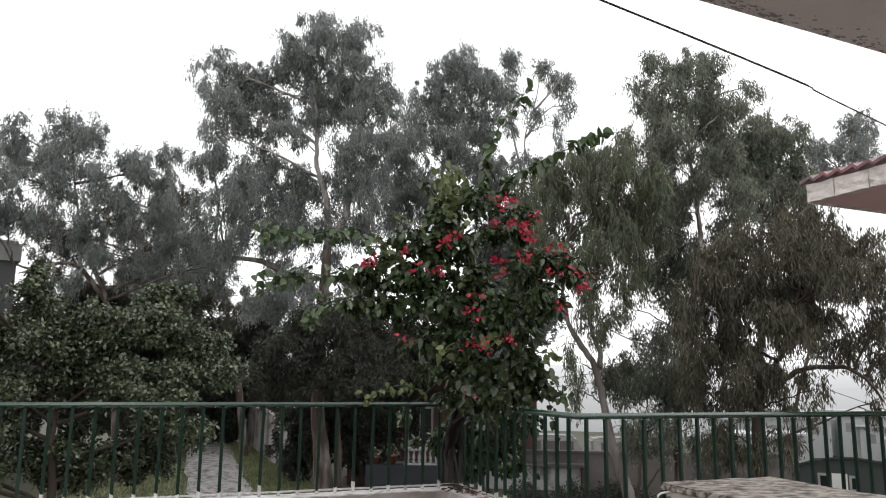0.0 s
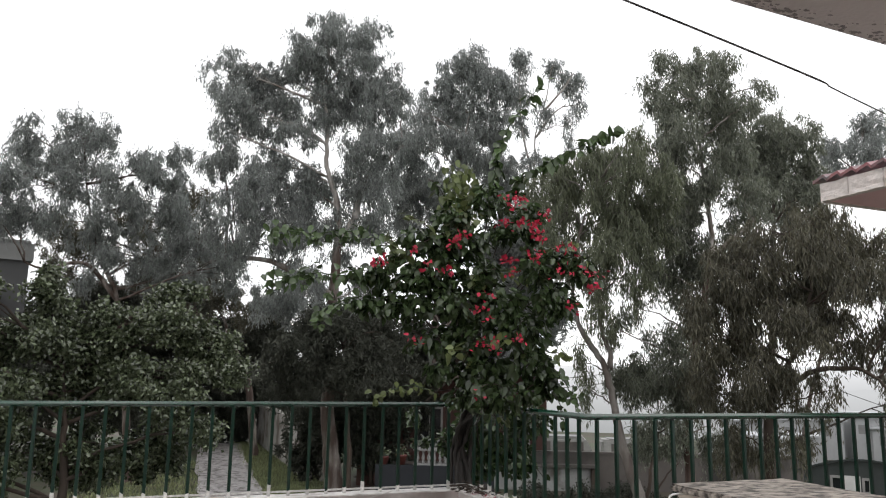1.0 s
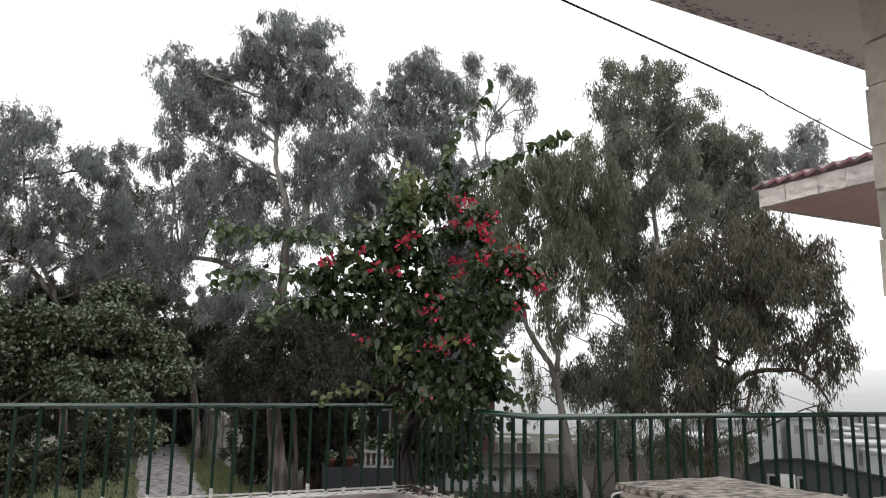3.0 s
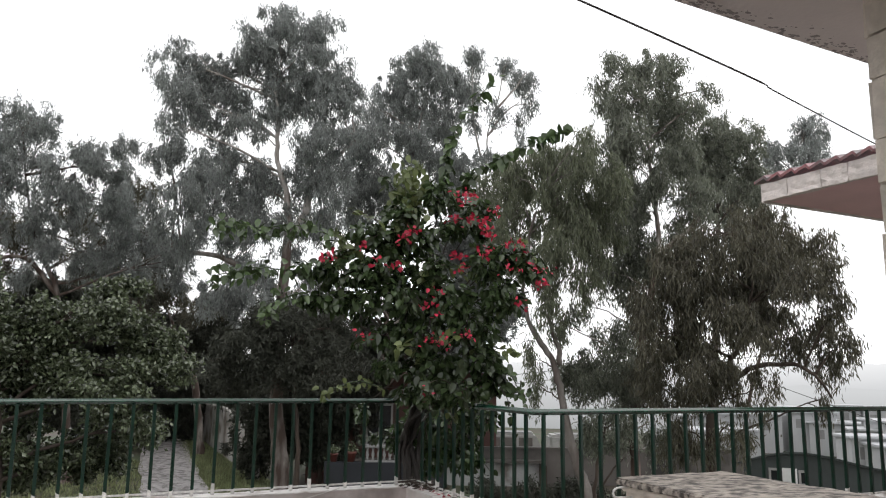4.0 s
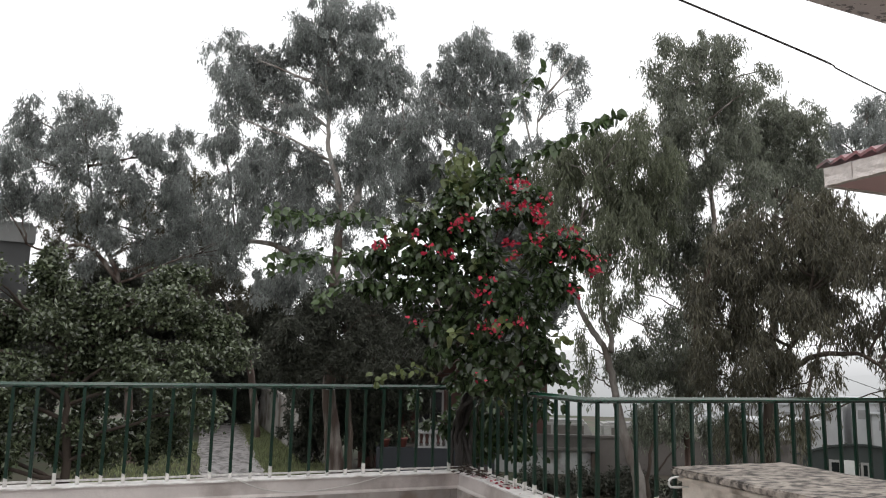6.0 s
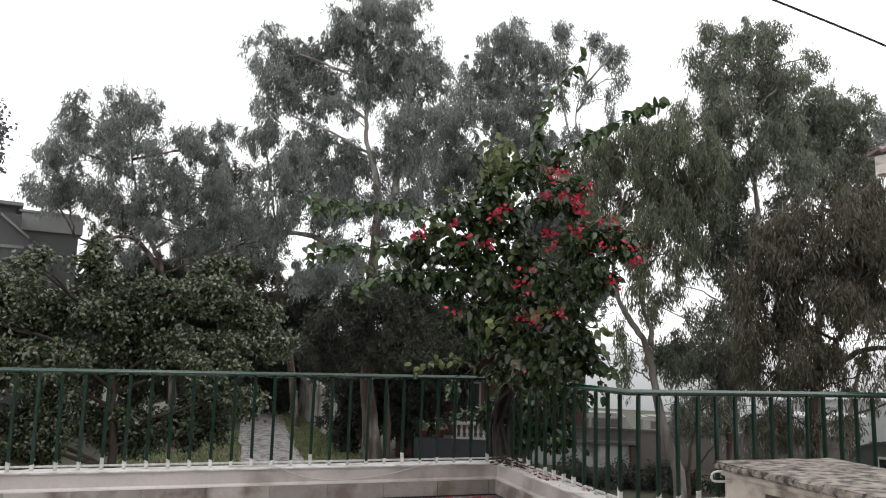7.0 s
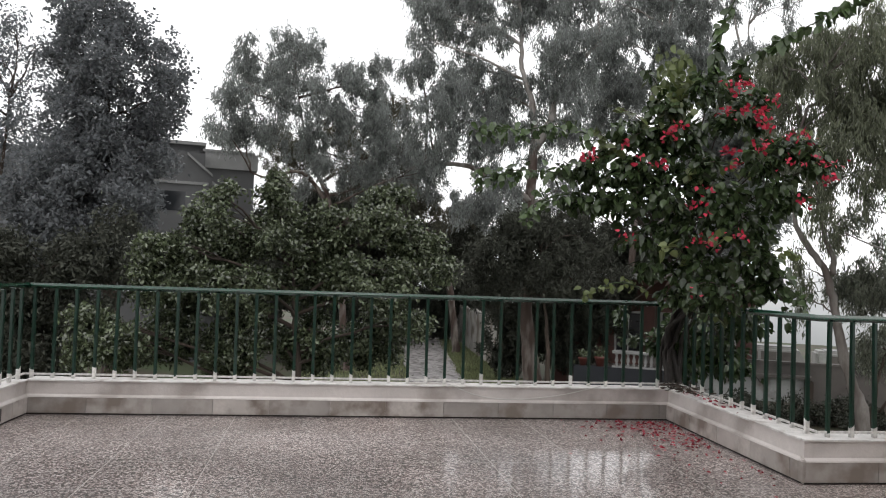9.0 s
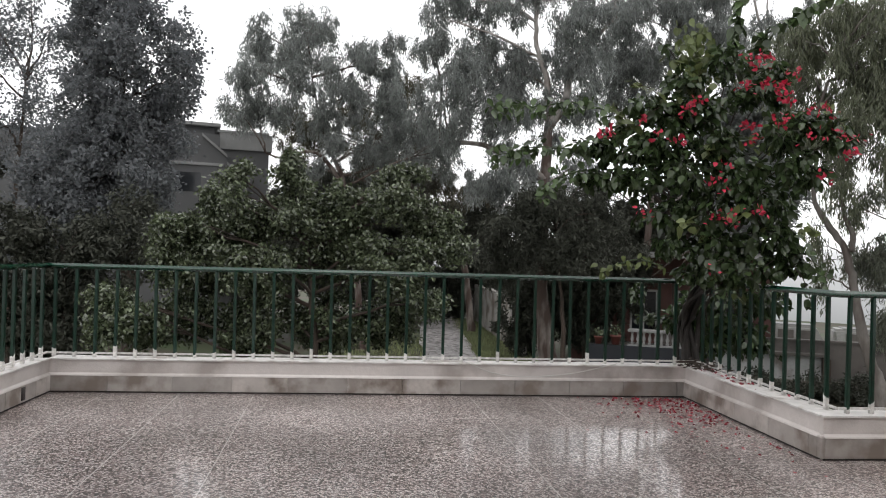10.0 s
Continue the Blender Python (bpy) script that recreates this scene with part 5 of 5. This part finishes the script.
def shed():
    """A long shed with a low arched roofline."""
    root = thing("shed", (23.2, 25.4, -7.5), "dark grey-green shed with low arched roof and white window", "shed", turn=-50)
    prof = [(-2.0, 5.05), (0, 5.1), (1.4, 5.12), (2.6, 5.45), (3.8, 5.85), (5.0, 6.0), (6.2, 5.85), (7.6, 5.55), (9.5, 5.3), (12, 5.2)]
    pts = [Vector((x, 0, z)) for x, z in prof]
    pts = curve_through(pts, 4)
    bm = bmesh.new()
    for a, b in zip(pts, pts[1:]):
        lo = [bm.verts.new((p.x, y, z)) for p in (a, b) for y in (0.0, 7.0) for z in (0.0, p.z)]
        bm.faces.new((lo[0], lo[4], lo[5], lo[1]))
    bmesh.ops.remove_doubles(bm, verts=bm.verts[:], dist=0.001)
    part("front_wall", bm, M_SHED, root)
    part("back_wall", block(-2.0, 6.8, 0.0, 12.0, 7.0, 3.6), M_SHED, root)
    bm = bmesh.new()
    rows = [[bm.verts.new((p.x, y, p.z + d)) for y, d in ((-0.15, 0.0), (7.2, -1.3), (7.2, -1.23), (-0.15, 0.07))] for p in pts]
    for a, b in zip(rows, rows[1:]):
        for k in range(4):
            bm.faces.new((a[k], a[(k + 1) % 4], b[(k + 1) % 4], b[k]))
    part("roof", bm, M_SHED, root, "thin dark roof sheet")
    wall_window(root, 3.80, 4.80, 0.45, 0.58, 0.0, 0)
    part("shutter", block(4.30, -0.07, 4.72, 4.85, -0.01, 5.40), M_WHITE, root, "white shutter")
    wall_window(root, 4.90, 4.75, 0.32, 0.60, 0.0, 0)
    return root


shed()


def van(x, y, z, turn, label):
    root = thing("van", (x, y, z), label, "van", "vehicles behind the wall", turn=turn)
    bm = block(-2.1, -0.85, 0.35, 2.1, 0.85, 1.95, 0.14)
    for v in bm.verts:
        if v.co.x > 1.2 and v.co.z > 1.2:
            v.co.x -= 0.7
    part("body", bm, M_DIMWHITE, root, smooth=False)
    for s in (-1, 1):
        for wx in (-1.5, -0.55, 0.4):
            # Window grey, lighter than dark glass, stands for mist.
            part("window", block(wx, s * 0.852 - 0.01, 1.15, wx + 0.8, s * 0.852 + 0.01, 1.7, 0.004), M_GREYWALL, root)
        for wx in (-1.3, 1.3):
            w = part("wheel", tube([(wx, s * 0.68, 0.33), (wx, s * 0.88, 0.33)], 0.33, 16), M_CABLE, root)
            part("rim", tube([(wx, s * 0.80, 0.33), (wx, s * 0.89, 0.33)], 0.19, 12), M_HOUSELIGHT, w)
    part("roof_rack", block(-1.6, -0.7, 1.95, 1.2, 0.7, 2.0, 0.01), M_HOUSELIGHT, root)
    return root


van(23.6, 39.5, -3.9, -28, "white van parked behind the boundary wall")
van(29.0, 40.0, -4.2, -24, "pale minibus parked behind the boundary wall")


def town_house(x, y, z, w, d, h, turn, seed):
    rng = random.Random(seed)
    root = thing("town_house", (x, y, z), "pale low town house with light sheet roof, mist put into its colours", "house", "houses of the misty town", turn=turn)
    part("wall", block(-w / 2, -d / 2, -4, w / 2, d / 2, h), M_TOWN, root)
    part("roof", block(-w / 2 - 0.4, -d / 2 - 0.5, h, w / 2 + 0.4, d / 2 + 0.4, h + 0.22, 0.03), M_ROOFWHITE, root, "pale sheet roof")
    for k in range(int(w / 2.2)):
        wx = -w / 2 + 0.7 + 2.2 * k
        # Pale panes in place of dark glass put mist into the colour.
        part("window", block(wx, -d / 2 - 0.03, h - 1.9, wx + 1.0, -d / 2 + 0.02, h - 0.8), M_HOUSELIGHT, root)
    return root


rng = random.Random(77)
for k in range(34):
    az = rng.uniform(42, 63)
    r = rng.uniform(76, 124)
    a = radians(az)
    h = rng.uniform(2.4, 3.8)
    top = 1.45 + (-0.082 + 0.045 * (r - 60) / 60 + rng.uniform(-0.008, 0.008)) * r
    town_house(r * math.sin(a), r * math.cos(a), top - h, rng.uniform(2.6, 5.5), rng.uniform(3, 5), h, -az + rng.uniform(-30, 30), k)

# overhead lines to the houses
for k, (a, b) in enumerate((((9, 31, 0.6), (17.0, 24.8, 1.75)), ((9, 31, 0.2), (17.0, 24.8, 1.40)), ((21.5, 21.2, 2.2), (24.4, 17.6, 0.4)))):
    a, b = Vector(a), Vector(b)
    pts = curve_through([a, a.lerp(b, 0.5) - Vector((0, 0, 0.12)), b + (b - a) * 0.8], 5)
    tagged(link("overhead_line", tube(pts, 0.012, 5), M_CABLE), "thin dark overhead line", "cable", "overhead lines")


# ---- hills with painted mist ----
def hills(name, r, zb, tops, low, high, z0, z1, label, seed):
    """A bank of hills that glows, its colour paling upwards to stand for mist."""
    m = bpy.data.materials.new(name + "_painted_mist")
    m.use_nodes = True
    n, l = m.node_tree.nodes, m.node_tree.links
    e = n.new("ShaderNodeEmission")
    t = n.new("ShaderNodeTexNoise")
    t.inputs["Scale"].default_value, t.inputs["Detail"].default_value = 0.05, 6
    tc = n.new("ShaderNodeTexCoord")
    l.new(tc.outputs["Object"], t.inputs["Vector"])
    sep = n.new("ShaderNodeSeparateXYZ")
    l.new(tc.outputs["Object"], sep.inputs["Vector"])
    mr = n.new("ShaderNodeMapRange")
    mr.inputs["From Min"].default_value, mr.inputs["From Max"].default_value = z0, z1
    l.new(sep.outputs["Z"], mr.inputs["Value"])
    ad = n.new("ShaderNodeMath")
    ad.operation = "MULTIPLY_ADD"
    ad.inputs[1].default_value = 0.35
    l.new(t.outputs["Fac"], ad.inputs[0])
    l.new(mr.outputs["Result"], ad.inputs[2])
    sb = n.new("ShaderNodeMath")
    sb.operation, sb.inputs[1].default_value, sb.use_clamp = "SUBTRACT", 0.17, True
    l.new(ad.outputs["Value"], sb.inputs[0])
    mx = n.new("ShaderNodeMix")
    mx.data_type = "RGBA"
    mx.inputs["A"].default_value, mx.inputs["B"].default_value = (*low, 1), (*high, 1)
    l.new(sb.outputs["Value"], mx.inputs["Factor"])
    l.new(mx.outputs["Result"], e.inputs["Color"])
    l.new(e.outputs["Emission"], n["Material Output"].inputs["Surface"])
    bm = bmesh.new()
    prev = None
    for i in range(241):
        az = radians(-90 + i * 0.75)
        s = tops + 0.012 * noise.noise(Vector((az * 5, seed, 0))) + 0.004 * noise.noise(Vector((az * 40, seed, 1)))
        d = Vector((math.sin(az), math.cos(az), 0))
        row = [bm.verts.new(d * r + Vector((0, 0, zb))), bm.verts.new(d * (r * 1.12) + Vector((0, 0, 1.45 + s * r * 1.12)))]
        if prev:
            bm.faces.new((prev[0], row[0], row[1], prev[1]))
        prev = row
    return tagged(link(name, bm, m), label, "hills", kind="structure")


hills("backdrop_near", 130, -14, -0.014, (0.40, 0.41, 0.415), (0.66, 0.67, 0.68), -9.0, -0.5, "glowing hillside with pale grey mist painted in", 3)
hills("backdrop_far", 420, -40, 0.016, (0.60, 0.61, 0.625), (0.90, 0.905, 0.915), -8.0, 9.0, "faint glowing ridge with painted mist under the sky", 7)


# ---- creeper on the terrace corner ----
def leaf_shape(name, material, length, width):
    """An ovate pointed leaf, folded along its midrib, base at the origin, tip along +x."""
    out = [(0.0, 0.0), (0.12, 0.36), (0.34, 0.5), (0.62, 0.36), (0.84, 0.14), (1.0, 0.0)]
    bm = bmesh.new()
    mid = [bm.verts.new((u * length, 0, -0.05 * length * math.sin(u * math.pi) - 0.10 * length * u * u)) for u, _ in out]
    for s in (1, -1):
        edge = [mid[0]] + [bm.verts.new((u * length, s * w * width, 0.10 * width - 0.08 * length * u * u)) for u, w in out[1:-1]] + [mid[-1]]
        for i in range(len(out) - 1):
            q = [mid[i], mid[i + 1], edge[i + 1], edge[i]]
            q = [v for k, v in enumerate(q) if v not in q[:k]]
            bm.faces.new(q if s < 0 else q[::-1])
    me = bpy.data.meshes.new(name)
    bm.to_mesh(me)
    bm.free()
    me.materials.append(material)
    return me


def ovate_leaves(centres, along, length, width, rng):
    """Arrays of joined ovate leaves: six faces each, blades roughly facing up."""
    n = len(centres)
    ref = unit(rng.normal(size=(n, 3)) * 0.7 + np.array([0, -0.35, 1.0]))
    side = unit(np.cross(ref, along))
    up = np.cross(along, side)
    ln = (length * rng.uniform(0.6, 1.25, n))[:, None]
    wd = (width * rng.uniform(0.75, 1.2, n))[:, None] * 0.5
    a = centres
    k = centres + along * ln * 0.5 - up * wd * 0.35
    b = centres + along * ln - up * ln * 0.12
    l1, l2 = centres + along * ln * 0.22 + side * wd * 0.95, centres + along * ln * 0.62 + side * wd * 0.8
    r1, r2 = centres + along * ln * 0.22 - side * wd * 0.95, centres + along * ln * 0.62 - side * wd * 0.8
    v = np.stack([a, l1, l2, b, r2, r1, k], 1).reshape(-1, 3)
    i = np.arange(n)[:, None] * 7
    f = np.concatenate([i + t for t in ([0, 6, 1], [1, 6, 2], [2, 6, 3], [0, 5, 6], [5, 4, 6], [4, 3, 6])], 0)
    return v, f


def creeper():
    root = thing("creeper", (3.50, 7.62, -3.0), "bougainvillea creeper with glossy leaves and red bracts over the railing corner", "plant")
    rng, nr = random.Random(61), np.random.RandomState(61)
    o = Vector((3.50, 7.62, -3.0))
    body = [(2.74, 6.26, 2.97, 0.18, 0.15), (2.87, 6.21, 2.74, 0.21, 0.15), (2.67, 6.29, 2.71, 0.18, 0.13), (2.98, 6.16, 2.43, 0.19, 0.15), (3.15, 6.08, 2.83, 0.13, 0.10),
        (2.46, 6.37, 2.39, 0.19, 0.15), (3.05, 6.12, 3.13, 0.17, 0.17), (3.35, 5.98, 2.94, 0.16, 0.19), (2.45, 6.37, 2.75, 0.19, 0.14), (2.25, 6.44, 2.43, 0.24, 0.16),
        (1.99, 6.52, 2.41, 0.18, 0.09), (2.63, 6.31, 2.50, 0.23, 0.19), (2.79, 6.24, 2.19, 0.27, 0.19), (2.40, 6.39, 2.13, 0.23, 0.13), (2.18, 6.46, 2.13, 0.14, 0.10),
        (3.14, 6.08, 2.17, 0.25, 0.19), (3.45, 5.92, 2.51, 0.22, 0.19), (3.64, 5.81, 2.59, 0.18, 0.11), (3.80, 5.72, 2.44, 0.12, 0.11), (3.58, 5.85, 2.20, 0.20, 0.17)]
    skirt = [(3.35, 6.09, 1.94, 0.30, 0.21), (3.01, 6.25, 1.88, 0.30, 0.21), (2.03, 6.61, 2.13, 0.14, 0.08), (2.69, 6.39, 1.81, 0.19, 0.15), (3.44, 6.04, 1.64, 0.21, 0.16),
        (3.05, 6.24, 1.55, 0.30, 0.17), (2.71, 6.38, 1.54, 0.19, 0.10), (3.29, 6.12, 1.35, 0.30, 0.14), (3.57, 5.97, 1.43, 0.11, 0.12), (2.94, 6.29, 1.31, 0.21, 0.13)]
    foot = [(3.69, 7.92, 0.92, 0.21, 0.23), (4.02, 7.77, 0.93, 0.29, 0.27), (4.31, 7.62, 1.00, 0.23, 0.17), (3.79, 7.88, 0.55, 0.21, 0.23), (4.14, 7.71, 0.59, 0.23, 0.23),
        (3.43, 8.03, 0.76, 0.11, 0.16), (3.06, 8.17, 1.04, 0.07, 0.12)]
    clumps = body + skirt + foot
    shoots = [
    [(3.10, 6.12, 3.31), (3.12, 6.10, 3.59), (3.21, 6.06, 3.84), (3.33, 6.00, 4.04), (3.44, 5.94, 4.21), (3.52, 5.90, 4.36)],
    [(3.27, 6.03, 3.31), (3.43, 5.95, 3.42), (3.59, 5.86, 3.53), (3.78, 5.75, 3.63), (3.93, 5.65, 3.72), (4.09, 5.54, 3.78)],
    [(2.12, 6.49, 2.73), (1.82, 6.57, 2.80), (1.52, 6.64, 2.77), (1.28, 6.69, 2.78), (1.11, 6.71, 2.73)],
    [(2.09, 6.50, 2.36), (1.79, 6.58, 2.39), (1.50, 6.65, 2.40), (1.30, 6.68, 2.35), (1.09, 6.71, 2.31)],
    [(2.60, 6.33, 1.35), (2.41, 6.40, 1.40), (2.22, 6.46, 1.35), (2.08, 6.50, 1.29)],
    [(1.95, 6.54, 2.20), (1.75, 6.59, 2.14), (1.63, 6.62, 2.06), (1.59, 6.63, 1.91)],
    [(2.81, 6.24, 2.87), (2.78, 6.26, 3.08), (2.79, 6.25, 3.27), (2.79, 6.25, 3.41)],
    [(3.48, 5.92, 1.62), (3.62, 5.84, 1.52), (3.70, 5.79, 1.37), (3.77, 5.75, 1.25)]]
    # stems from the yard up past the railing
    for k in range(8):
        q = [Vector((rng.uniform(-0.13, 0.13), rng.uniform(-0.05, 0.10), 0)) for _ in range(3)]
        c = clumps[rng.choice((20, 21, 24, 25, 27))]
        pts = curve_through([q[0], Vector((0, 0, 2.9)) + q[1], Vector((-0.02, 0.0, 3.9)) + q[2], Vector(c[:3]) - o], 6, 0.02, rng)
        part("stem", tube(pts, [0.050 - 0.038 * i / (len(pts) - 1) for i in range(len(pts))], 7), M_STEM, root, "dark woody stem", smooth=True)
    hub = Vector((3.2, 6.9, 1.55))
    for (x, y, z, rh, rv) in clumps:
        e = Vector((x, y, z))
        pts = curve_through([hub - o, hub.lerp(e, 0.5) + Vector((rng.uniform(-0.1, 0.1), 0.1, 0.06)) - o, e - o], 4, 0.012, rng)
        part("branch", tube(pts, [0.014 - 0.010 * i / (len(pts) - 1) for i in range(len(pts))], 5), M_BARKDARK, root, smooth=True)
    cs, al = [], []
    for (x, y, z, rh, rv) in clumps:
        n = int(300 * (rh + 0.05) * (rv + 0.05) / 0.09)
        d = unit(nr.normal(size=(n, 3))) * nr.uniform(0.15, 1.0, (n, 1)) ** 0.45
        c = np.array([x, y, z]) + d * np.array([rh, 0.8 * rh, rv])
        cs.append(c)
        al.append(unit(d * 0.5 + nr.normal(size=(n, 3)) * 0.45 + np.array([0, -0.15, -0.75])))
    c, a = np.concatenate(cs), np.concatenate(al)
    front = np.argsort(c[:, 1] + 0.35 * c[:, 0] + nr.uniform(0, 0.9, len(c)))[:300]
    rest = np.setdiff1d(np.arange(len(c)), front)
    v, f = ovate_leaves(c[rest] - np.array(o), a[rest], 0.090, 0.058, nr)
    arrays_mesh("foliage", v, f, M_VINELEAF, root, "mass of glossy wet leaves", per=3)
    shapes = [leaf_shape("leaf", M_VINELEAF, 0.095, 0.075), leaf_shape("leaf", M_VINELEAF, 0.078, 0.06)]
    for i in front:
        ob = new("leaf", rng.choice(shapes))
        ob.parent = root
        d = Vector(a[i])
        side = d.cross(Vector((rng.gauss(0, 0.4), rng.gauss(-0.4, 0.4), 1))).normalized()
        up = side.cross(d)
        if up.z < 0:
            up, side = -up, -side
        s = rng.uniform(0.8, 1.25)
        ob.matrix_local = Matrix.Translation(Vector(c[i]) - o) @ Matrix((d, up.cross(d), up)).transposed().to_4x4() @ Matrix.Diagonal((s, s, s, 1))
    # arching shoots with leaves in two rows
    vs, fs, base = [], [], 0
    for k, sh in enumerate(shoots):
        pts = curve_through([Vector(p) - o for p in sh], 8, 0.006, rng)
        part("shoot", tube(pts, [0.009 - 0.006 * i / (len(pts) - 1) for i in range(len(pts))], 5), M_VINELEAF, root, smooth=True)
        n = (52, 64, 110, 110, 40, 60, 190, 40)[k]
        t = nr.uniform(0, len(pts) - 1.01, n)
        p = np.array([pts[int(q)].lerp(pts[int(q) + 1], q - int(q)) for q in t]) + nr.normal(size=(n, 3)) * (0.02, 0.02, 0.05, 0.05, 0.03, 0.05, 0.075, 0.04)[k]
        al2 = unit(nr.normal(size=(n, 3)) * 0.55 + np.array([0, -0.1, -0.75]))
        v, f = ovate_leaves(p, al2, (0.118, 0.118, 0.095, 0.095, 0.07, 0.085, 0.095, 0.085)[k], (0.082, 0.082, 0.066, 0.066, 0.048, 0.06, 0.062, 0.06)[k], nr)
        if k in (4, 6):
            arrays_mesh("young_leaves", v, f, M_VINENEW, root, "yellow-green young leaves", per=3)
        else:
            vs.append(v), fs.append(f + base)
            base += len(v)
    arrays_mesh("shoot_leaves", np.concatenate(vs), np.concatenate(fs), M_VINELEAF, root, per=3)
    # short side shoots that make the outline ragged
    vs, fs, base = [], [], 0
    for k in range(44):
        x, y, z, rh, rv = clumps[rng.randrange(len(clumps))]
        a0 = Vector((x, y, z)) - o
        d = Vector((rng.gauss(0, 1), rng.gauss(-0.2, 0.5), rng.gauss(0.25, 0.7))).normalized()
        e = a0 + Vector((d.x * rh, d.y * rh, d.z * rv)) * 0.8 + d * rng.uniform(0.16, 0.36)
        pts = curve_through([a0, a0.lerp(e, 0.6) + Vector((0, 0, 0.04)), e - Vector((0, 0, 0.05))], 4, 0.006, rng)
        part("twig", tube(pts, 0.004, 4), M_BARKDARK, root)
        n = rng.randint(10, 18)
        t = nr.uniform(1.5, len(pts) - 1.01, n)
        p = np.array([pts[int(q)].lerp(pts[int(q) + 1], q - int(q)) for q in t]) + nr.normal(size=(n, 3)) * 0.022
        v, f = ovate_leaves(p, unit(nr.normal(size=(n, 3)) * 0.5 + np.array([d.x * 0.4, -0.15, -0.6])), 0.10, 0.07, nr)
        if k % 4 == 0:
            arrays_mesh("young_leaves", v, f, M_VINENEW, root, "yellow-green young leaves", per=3)
        else:
            vs.append(v), fs.append(f + base)
            base += len(v)
    arrays_mesh("side_leaves", np.concatenate(vs), np.concatenate(fs), M_VINELEAF, root, per=3)
    # bract clusters
    flowers = [(3.13, 5.70, 3.03), (3.06, 5.73, 3.09), (3.19, 5.67, 3.05), (3.35, 5.58, 2.90), (3.28, 5.62, 2.84), (3.16, 5.68, 2.84),
        (3.02, 5.75, 2.84), (3.25, 5.64, 2.77), (3.29, 5.61, 2.69), (3.05, 5.74, 2.51), (3.09, 5.72, 2.41), (3.27, 5.62, 2.54),
        (2.61, 5.94, 2.65), (2.67, 5.91, 2.71), (2.29, 6.06, 2.59), (1.95, 6.17, 2.45), (2.01, 6.15, 2.48), (2.41, 6.02, 2.43),
        (2.57, 5.95, 2.41)]
    flowers += [(3.46, 5.51, 2.63), (3.53, 5.47, 2.62), (3.46, 5.51, 2.40), (3.63, 5.41, 2.42), (3.71, 5.36, 2.38), (3.68, 5.38, 2.26),
        (3.53, 5.47, 2.09), (3.56, 5.46, 2.05), (2.87, 5.82, 2.18), (2.84, 5.84, 2.06), (2.90, 5.81, 1.98), (2.88, 5.82, 1.79),
        (2.95, 5.79, 1.72), (2.83, 5.84, 1.76), (3.01, 5.76, 1.81), (3.14, 5.69, 1.80), (2.31, 6.05, 1.80), (2.82, 5.85, 1.35)]
    for (x, y, z) in flowers:
        n = nr.randint(7, 20) if z > 2.25 else nr.randint(5, 11)
        w = nr.uniform(0.022, 0.042)
        p = np.array([x, y, z]) + nr.normal(size=(n, 3)) * np.array([w, 0.05, w * 0.75])
        v, f = ovate_leaves(p - np.array(o), unit(nr.normal(size=(n, 3)) + np.array([0, -0.4, 0.1])), 0.042, 0.034, nr)
        arrays_mesh("flower_head", v, f, M_BRACT, root, "cluster of wet red bracts", per=3)
    return root


creeper()

# fallen bracts on the wet floor and the parapet
nr = np.random.RandomState(5)
n = 430
p = np.stack([3.22 - np.abs(nr.normal(0, 0.42, n)), 7.25 - np.abs(nr.normal(0, 0.85, n)), np.full(n, 0.004)], 1)
p = p[(p[:, 0] > 1.5) & (p[:, 1] > 4.3)]
extra = np.stack([nr.uniform(3.30, 3.46, 60), 7.2 - np.abs(nr.normal(0, 0.8, 60)), np.full(60, P_TOP + 0.006)], 1)
p = np.concatenate([p, extra[extra[:, 1] > 5.2]])
a = unit(nr.normal(size=(len(p), 3)) * np.array([1, 1, 0.12]))
v, f = leaf_quads(p, a, 0.036, 0.028, nr)
v[:, 2] = np.maximum(v[:, 2], 0.003)
tagged(arrays_mesh("fallen_petals", v, f, M_PETAL), "scattered fallen red bracts on the wet floor", "petals", kind="stuff")

# cord hanging along the parapet
pts = curve_through([(0.98, 7.42, 0.33), (1.04, 7.335, 0.325), (1.27, 7.330, 0.235), (1.61, 7.330, 0.195), (2.08, 7.330, 0.232), (2.51, 7.335, 0.325), (2.60, 7.44, 0.335)], 6)
tagged(link("cord", tube(pts, 0.005, 6), M_WHITECABLE, smooth=True), "thin grey cord sagging over the parapet face", "cord")

# drain hole through the parapet: a solid block, dark to stand for shade inside
bm = block(-2.99, 6.715, 0.003, -2.922, 6.845, 0.175, 0.03)
tagged(link("drain_mouth", bm, M_DARKHOLE, smooth=True), "dark arched block standing for the shaded drain hole at the parapet foot", "drain")
# litter of dry twigs and leaves at the corner under the creeper
nr = np.random.RandomState(15)
n = 160
p = np.stack([nr.normal(3.42, 0.10, n), nr.normal(7.25, 0.22, n), nr.uniform(P_TOP + 0.01, P_TOP + 0.06, n)], 1)
v, f = leaf_quads(p, unit(nr.normal(size=(n, 3)) * np.array([1, 1, 0.25])), 0.10, 0.02, nr)
v[:, 2] = np.maximum(v[:, 2], P_TOP + 0.004)
tagged(arrays_mesh("dry_litter", v, f, M_BARKDARK), "dry twigs and leaf litter on the parapet corner", "litter", kind="stuff")
